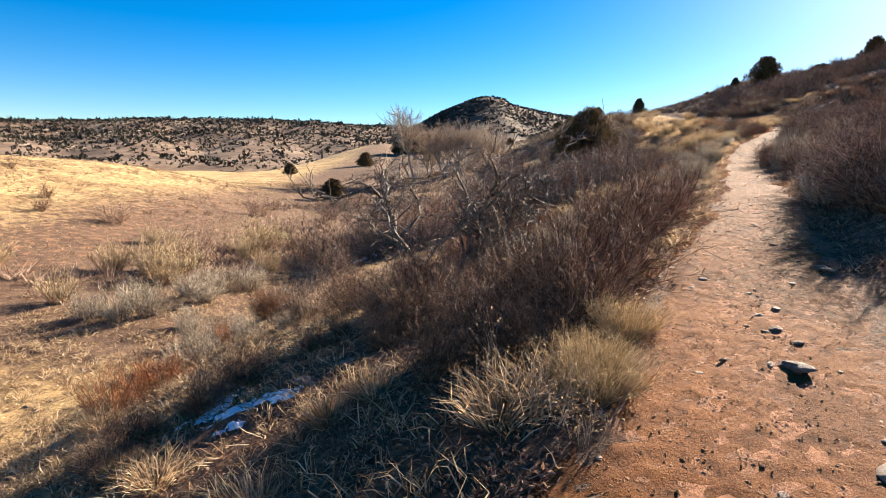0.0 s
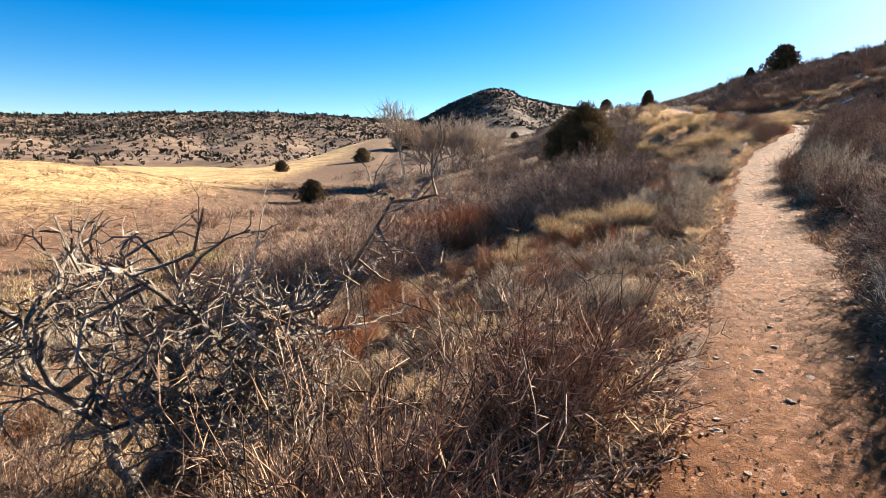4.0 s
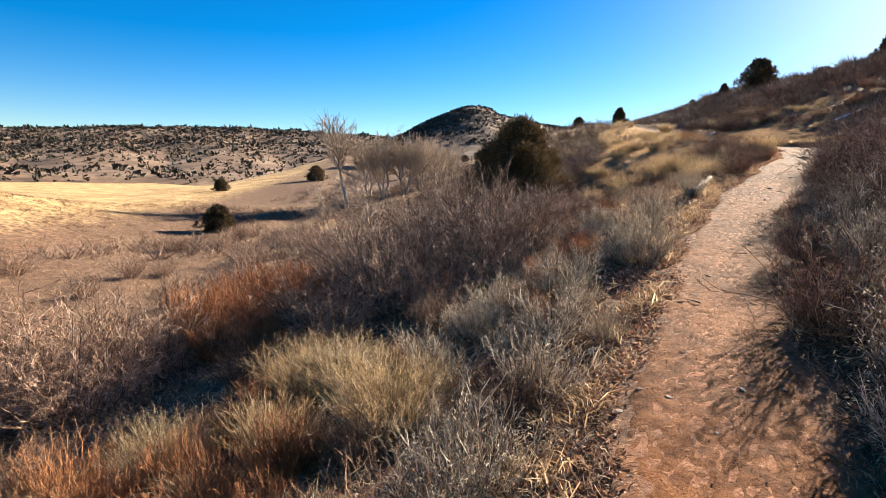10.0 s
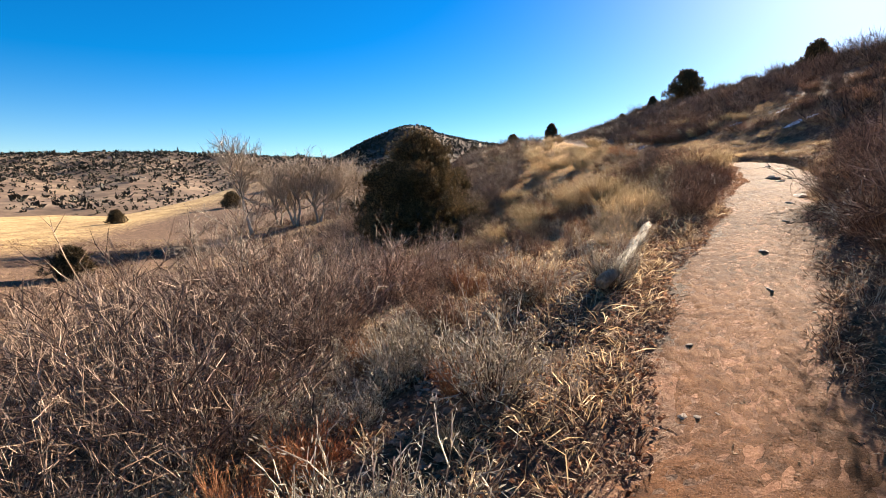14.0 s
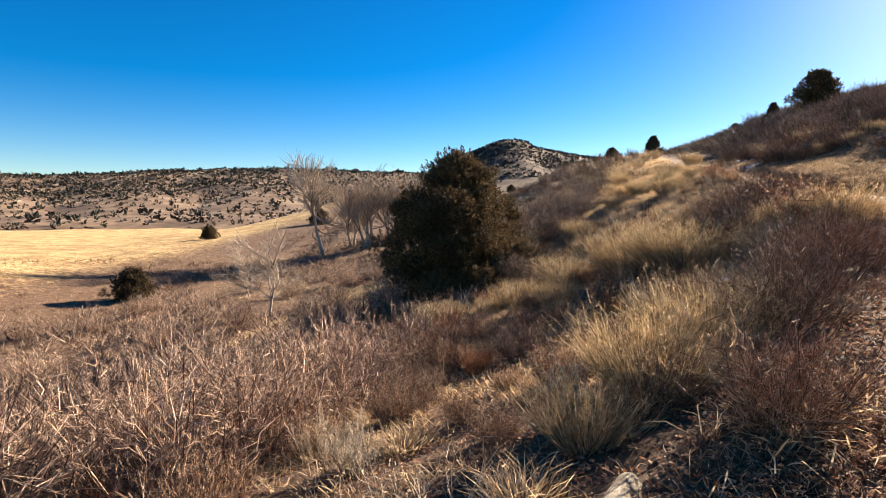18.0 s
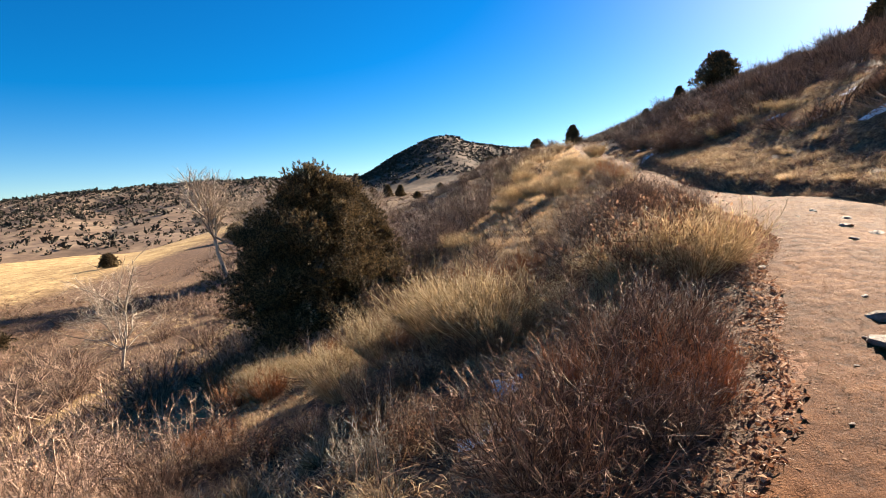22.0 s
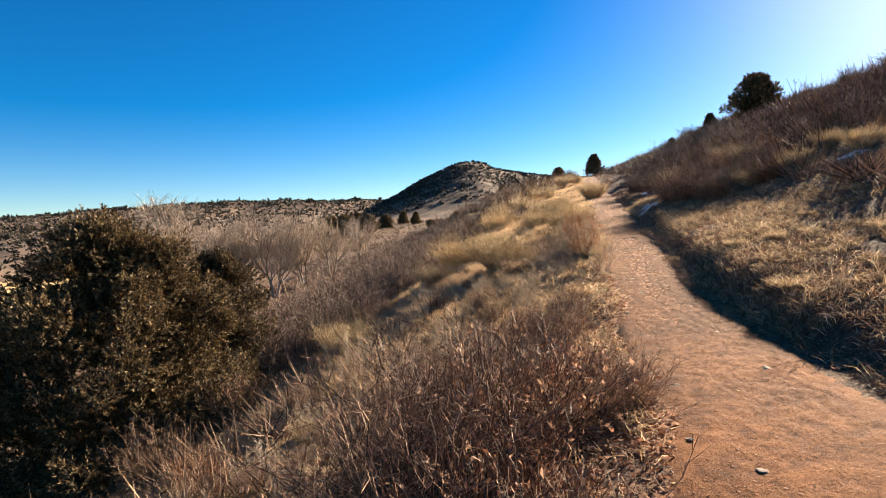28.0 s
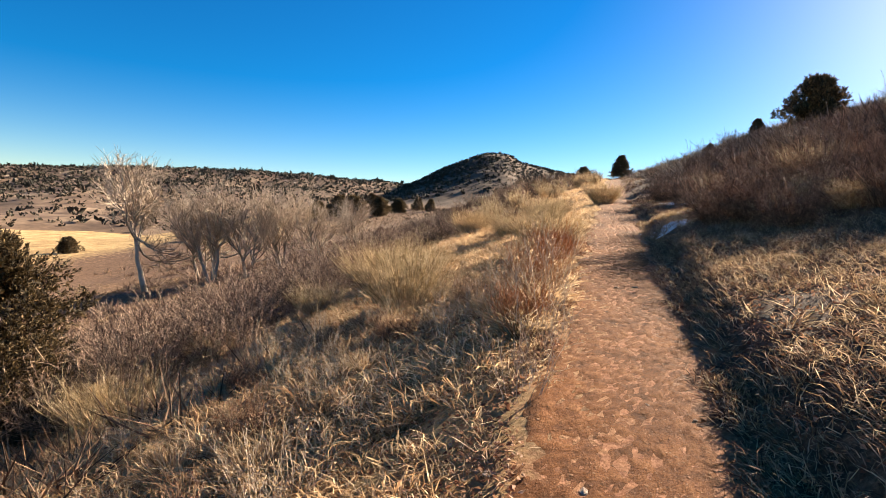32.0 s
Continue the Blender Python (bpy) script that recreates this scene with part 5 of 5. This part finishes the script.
scrub("slope_scrub", 1500, (36, 95), (-14, -3.5), (0.35, 0.8), M_TWIG_BROWN, "low brown scrub on the slope below the trail", 26, -0.6)
scrub("slope_scrub", 3000, (60, 210), (-50, -1.5), (0.5, 1.3), M_TWIG_BROWN, "brown scrub dotted over the far slope")
scrub("hillside_scrub", 3000, (56, 130), (2.0, 30), (0.5, 1.1), M_TWIG_BROWN, "brown scrub over the far hillside", 22, -0.9)
scrub("knoll_scrub", 3600, (6, 80), (-60, -18), (0.25, 0.6), M_TWIG_BROWN, "small brown tufts dotted over the knoll")


# ---- dry grass and litter ----
def lawn(name, clumps, y_range, side, d_range, tall, material, label, width=0.0075, each=9, skew=1.35, upright=0.45):
    """Small tufts of bent blades, thicker near the trail's edge, with bare gaps."""
    y = rng.uniform(*y_range, clumps)
    off = d_range[0] + (d_range[1] - d_range[0]) * rng.uniform(0, 1, clumps) ** skew
    d = edge_left(y) - off if side < 0 else edge_right(y) + off
    x = np.interp(y, TY, TX) + d / np.interp(y, TY, TC)
    bare = np.sin(x * 1.9 + 1.3 * np.sin(y * 1.1)) * np.sin(y * 1.6 + x * 0.4) < -0.4
    keep = ~(bare & (rng.random(clumps) < 0.75))
    x, y = x[keep], y[keep]
    size = np.repeat(rng.uniform(0.45, 1.15, len(x)), each)
    spread = rng.normal(size=(len(size), 2)) * 0.035
    x, y = np.repeat(x, each) + spread[:, 0], np.repeat(y, each) + spread[:, 1]
    root = np.stack([x, y, land(x, y) - 0.012], 1)
    lean = np.repeat(rng.normal(size=(len(size) // each, 2)) * 0.25, each, 0)
    way = np.c_[spread * 7 + lean + rng.normal(size=spread.shape) * 0.35, np.full(len(x), upright)] + rng.normal(size=root.shape) * [0, 0, 0.1]
    made = shifted([blades(root, way, size * rng.uniform(0.6, 1.1, len(x)) * tall, width, 0.45)])
    tagged(new(name, mesh_of(name, *made, material)), label, "grass", kind="stuff")


lawn("dry_grass", 18000, (-2, 26), -1, (-0.02, 9), 0.14, M_LITTER, "dry brown grass and litter beside the trail", 0.0065)
lawn("dry_grass", 6500, (-2, 26), -1, (0.05, 9), 0.26, M_STRAW, "pale straw grass on the slope", 0.008)
lawn("dry_grass", 4200, (34, 60), -1, (0.0, 0.9), 0.2, M_STRAW, "straw grass at the trail's edge", 0.0065, 10, 1.0)
lawn("dry_grass", 14000, (1, 30), -1, (2.5, 16), 0.22, M_STRAW, "pale straw grass over the lower slope", 0.012, 7, 1.0)
lawn("dry_grass", 12000, (24, 54), -1, (-0.02, 9), 0.13, M_LITTER, "dry brown grass on the slope", 0.006)
lawn("dry_grass", 22000, (27, 60), -1, (0.5, 10), 0.2, M_GOLD_GRASS, "golden-brown grass on the slope", 0.0072, 11, 1.15)
lawn("dry_grass", 15000, (26, 52), 1, (0.05, 7), 0.2, M_STRAW, "pale straw grass on the cut bank", 0.006, 11)
lawn("dry_grass", 16000, (26, 60), 1, (0.0, 8), 0.2, M_LITTER, "brown grass on the cut bank", 0.006, 11)
lawn("dry_grass", 7500, (-2, 28), 1, (0.02, 7), 0.18, M_LITTER, "dry grass uphill of the trail")
lawn("dry_grass", 4200, (0, 50), -1, (-0.07, 0.3), 0.12, M_LITTER, "ragged dry grass along the trail's edge", 0.0045, 8, 1.0)
lawn("dry_grass", 3000, (0, 56), 1, (-0.08, 0.25), 0.14, M_LITTER, "ragged dry grass along the trail's uphill edge", 0.008, 7, 1.0)
lawn("dry_grass", 7000, (54, 150), -1, (0.2, 30), 0.4, M_STRAW, "straw grass on the far slope", 0.022, 7, 1.2)
lawn("dry_grass", 4000, (54, 150), 1, (0.2, 18), 0.35, M_LITTER, "brown grass on the far slope uphill", 0.022, 7, 1.2)
lawn("dry_grass", 9000, (44, 80), -1, (0.4, 12), 0.28, M_GOLD_GRASS, "golden-brown grass on the slope beyond the bend", 0.012, 8, 1.1)
lawn("dry_grass", 14000, (40, 58), -1, (0.3, 8), 0.3, M_GOLD_GRASS, "golden-brown grass over the slope below the trail", 0.01, 8, 1.1)
lawn("dry_grass", 24000, (6, 84), -1, (12, 62), 0.26, M_STRAW, "straw grass on the knoll across the creek", 0.016, 6, 1.0)


# ---- stones, wood, snow ----
def along(y, d):
    x = float(np.interp(y, TY, TX)) + d / float(np.interp(y, TY, TC))
    return x, y, height_at(x, y)


STONES = [mesh_of("stone", v, f, M_ROCK) for v, f in SHAPES]


def stone(x, y, size, k=None, sink=0.32, label="flat reddish stone lying on the trail", flat=0.6):
    ob = new("stone", STONES[int(rng.integers(5)) if k is None else k])
    ob.matrix_basis = pose(x, y, height_at(x, y) + 0.006 + (float(worn(y)) if abs(float(aside(x, y))) < 2 else 0) + size * 0.5 * 0.5 * flat - size * sink * flat, rng.uniform(-12, 12), rng.uniform(-12, 12), rng.uniform(0, 360)) @ Matrix.Diagonal((size, size, size * flat, 1))
    return tagged(ob, label, "stone", "trail stones")


for y, d, s in G((3.5, 0.1, 0.13), (3.3, 0.22, 0.1), (4.9, 0.5, 0.13), (4.45, -0.4, 0.11), (4.4, 0.25, 0.08), (3.85, 0.12, 0.09), (2.9, 0.75, 0.22), (3.2, 0.8, 0.15), (3.0, 0.05, 0.08), (5.6, 0.1, 0.1),
                 (7.6, 0.0, 0.1), (7.9, 0.25, 0.08), (9.0, -0.1, 0.09), (15.6, 0.0, 0.07), (16.6, -1.0, 0.17), (20.2, -0.7, 0.14), (23.7, 0.0, 0.15), (26.6, 0.35, 0.3), (26.0, 0.2, 0.16), (24.9, 0.15, 0.14),
                 (28.7, 0.1, 0.36), (29.2, 0.42, 0.2), (29.9, 0.1, 0.1), (29.7, 0.4, 0.12), (32.3, 0.75, 0.22), (31.9, 0.95, 0.26), (32.8, 0.9, 0.2), (33.4, 0.7, 0.16), (31.2, 1.0, 0.3), (31.6, 0.6, 0.14), (37, 0.4, 0.1), (35.4, -0.1, 0.08)):
    x, y, _ = along(y, d)
    stone(x, y, s)
for k in range(230):
    y = rng.uniform(8, 46) if k % 2 else rng.uniform(0.5, 8)
    d = rng.uniform(-0.8, 0.75) if k % 3 else float(edge_left(y)) + 0.22 * rng.normal()
    x, y, _ = along(y, d)
    stone(x, y, float(rng.uniform(0.03, 0.06) + 0.05 * rng.random() ** 4), sink=0.36, label="small reddish stone on the trail")
for x, y, s, w in G((17.0, 29.05, 0.36, 0.28), (17.25, 29.5, 0.24, 0.3), (1.85, 2.05, 0.3, 0.15), (1.95, 2.95, 0.2, 0.15), (3.3, 4.75, 0.16, 0.15)):
    stone(x, y, s, sink=w, label="broken reddish rock bedded in the trail")
for x, y, s in G((-2.9, 4.5, 0.4), (-1.3, 4.7, 0.32), (-1.0, 5.0, 0.25), (-3.3, 5.2, 0.28)):
    stone(x, y, s, label="pale flat rock in the dry grass")
n = 16000
gy_, gd_ = 49 * rng.uniform(0, 1, n) ** 1.25 - 1, rng.normal(size=n) * 0.45 - 0.1
x = np.interp(gy_, TY, TX) + gd_ / np.interp(gy_, TY, TC)
w = np.stack([x, gy_, land(x, gy_) + 0.009 + worn(gy_)], 1)
tagged(new("gravel", mesh_of("gravel", *stone_cloud(w, rng.uniform(0.004, 0.016, n) * np.where(gy_ < 9, 1.5, 1), OCTA), M_PEBBLE)), "loose gravel and pebbles on the trail", "gravel", kind="stuff")
n = 5200
sy, sd = rng.uniform(8, 24, n), -1.2 - rng.exponential(3.2, n)
x = np.interp(sy, TY, TX) + sd / np.interp(sy, TY, TC)
w = np.stack([x, sy, land(x, sy) + 0.012], 1)
tagged(new("rubble", mesh_of("rubble", *stone_cloud(w, rng.uniform(0.03, 0.12, n), OCTA), M_ROCK)), "pale broken stones among the dry litter", "stones", kind="stuff")
n = 130000
ly = rng.uniform(0, 48, n)
ld = edge_left(ly) + 0.1 - rng.exponential(2.0, n)
ld[: n // 5] = edge_right(ly[: n // 5]) + np.abs(rng.normal(size=n // 5)) * 1.0
x = np.interp(ly, TY, TX) + ld / np.interp(ly, TY, TC)
root = np.stack([x, ly, land(x, ly) + 0.02], 1)
tagged(new("leaf_litter", mesh_of("leaf_litter", *leaves(root, rng.normal(size=(n, 3)) * [1, 1, 0.35], rng.uniform(0.02, 0.046, n), rng.uniform(0.012, 0.026, n)), M_OAK_LEAF)), "curled dead leaves along the trail's edge", "leaves", kind="stuff")


for _ in range(40):
    stone(float(rng.uniform(-1.5, 3.5)), float(rng.uniform(11, 20)), float(rng.uniform(0.06, 0.14)), label="pale stone among the dry litter")
for y, d, a, s in G((14.4, -0.1, 100, 0.2), (12.6, -0.45, 60, 0.3), (15.6, 0.2, 20, 0.12), (17.2, -0.3, 140, 0.15), (10.9, -0.2, 75, 0.25), (13.2, 0.1, 30, 0.14), (19.5, 0.1, 80, 0.2), (3.0, -0.2, 35, 0.22), (4.3, -0.6, 20, 0.25), (31.0, 0.2, 15, 0.18), (22.6, 0.1, 70, 0.2)):
    x, y, z = along(y, d)
    run = np.array([[math.cos(radians(a)), math.sin(radians(a)), 0.02]])
    limb = grow(np.array([[0.0, 0, 0.012]]), run, s, 4, 0.12)
    bit = new("stick", mesh_of("stick", *limb_tube(limb, 0.009, 0.005, 5, 0.1), M_DRIFTWOOD, True))
    bit.location = (x, y, z + 0.006)
    tagged(bit, "short dry stick lying on the trail", "stick", "trail sticks")


def log(name, a, b, radius, material, label, joints=7, wander=0.022, sides=9):
    p = [np.array([a]) + (np.array([b]) - np.array([a])) * k / joints + rng.normal(size=(1, 3)) * wander * [1, 1, 0.3] for k in range(joints + 1)]
    v, f = limb_tube(p, radius, radius * 0.7, sides, 0.09)
    top = new(name)
    top.location = a
    tagged(top, label, "log")
    part("trunk", mesh_of(name, v - np.array(a), f, material, True), top)
    caps = []
    for end, way in ((p[0][0], p[0][0] - p[1][0]), (p[-1][0], p[-1][0] - p[-2][0])):
        caps.append(tubes([end], [end + unit(way) * radius * 0.4], [radius * 0.95], [radius * 0.1], sides))
    part("broken_end", mesh_of(name + "_end", *shifted(caps), material), top)
    part_limb = grow(p[2] + 0, np.array([[0.6, -0.3, 0.5]]), radius * 5, 2, 0.2)
    part("stub", mesh_of(name + "_stub", *tubes(*sticks(part_limb, radius * 0.35, radius * 0.15), 5), material), top)
    return top


za, zb = height_at(10.9, 22.7), height_at(12.4, 25.0)
log("log", (10.9, 22.7, za + 0.12), (12.4, 25.0, zb + 0.1), 0.062, M_DRIFTWOOD, "weathered pale log lying along the trail's edge")
zc_ = height_at(-3.6, 21.2)
log("branch", (-3.9, 21.4, zc_ + 0.1), (-2.0, 20.6, height_at(-2.0, 20.6) + 0.35), 0.04, M_DRIFTWOOD, "bleached fallen branch in the creek brush", 6, 0.12, 6)


def snow(x, y, wide, long, label="thin patch of old snow in the shade"):
    n = 26
    u, v = np.meshgrid(np.linspace(-1, 1, n), np.linspace(-1, 1, n))
    px_, py_ = x + u * wide, y + v * long
    edge = np.hypot(u, v) * 0.8 + 0.9 * lumps(px_, py_, 0.1 + 0.12 * wide, x)
    z = land(px_, py_) + 0.05 * np.clip(0.55 - edge, -1, 0.6) + 0.012
    i = np.arange(n - 1)[:, None] * n + np.arange(n - 1)[None]
    q = np.stack([i, i + 1, i + n + 1, i + n], -1).reshape(-1, 4)
    keep = (edge.ravel()[q] < 0.62).any(1)
    tagged(new("snow_patch", mesh_of("snow_patch", np.stack([px_, py_, z], -1).reshape(-1, 3), q[keep], M_SNOW, True)), label, "snow")


for row in G((-2.35, 4.9, 0.24, 0.34), (-2.0, 4.5, 0.24, 0.2), (-1.55, 4.55, 0.22, 0.16), (-2.3, 5.45, 0.16, 0.2), (-1.85, 4.2, 0.14, 0.1), (14.6, 29.6, 0.2, 0.3), (14.9, 30.6, 0.15, 0.35), (24.9, 51.0, 0.5, 0.9), (25.4, 54.4, 0.5, 0.8), (25.4, 41.1, 0.7, 0.3), (24.8, 38.3, 0.6, 0.3), (27.1, 42.3, 0.4, 0.3), (23.3, 48.8, 0.35, 0.5), (26.0, 44.2, 0.3, 0.25), (-3.4, 20.6, 0.5, 0.4), (23, 118, 2.2, 4), (19, 126, 2, 4)):
    snow(*row)
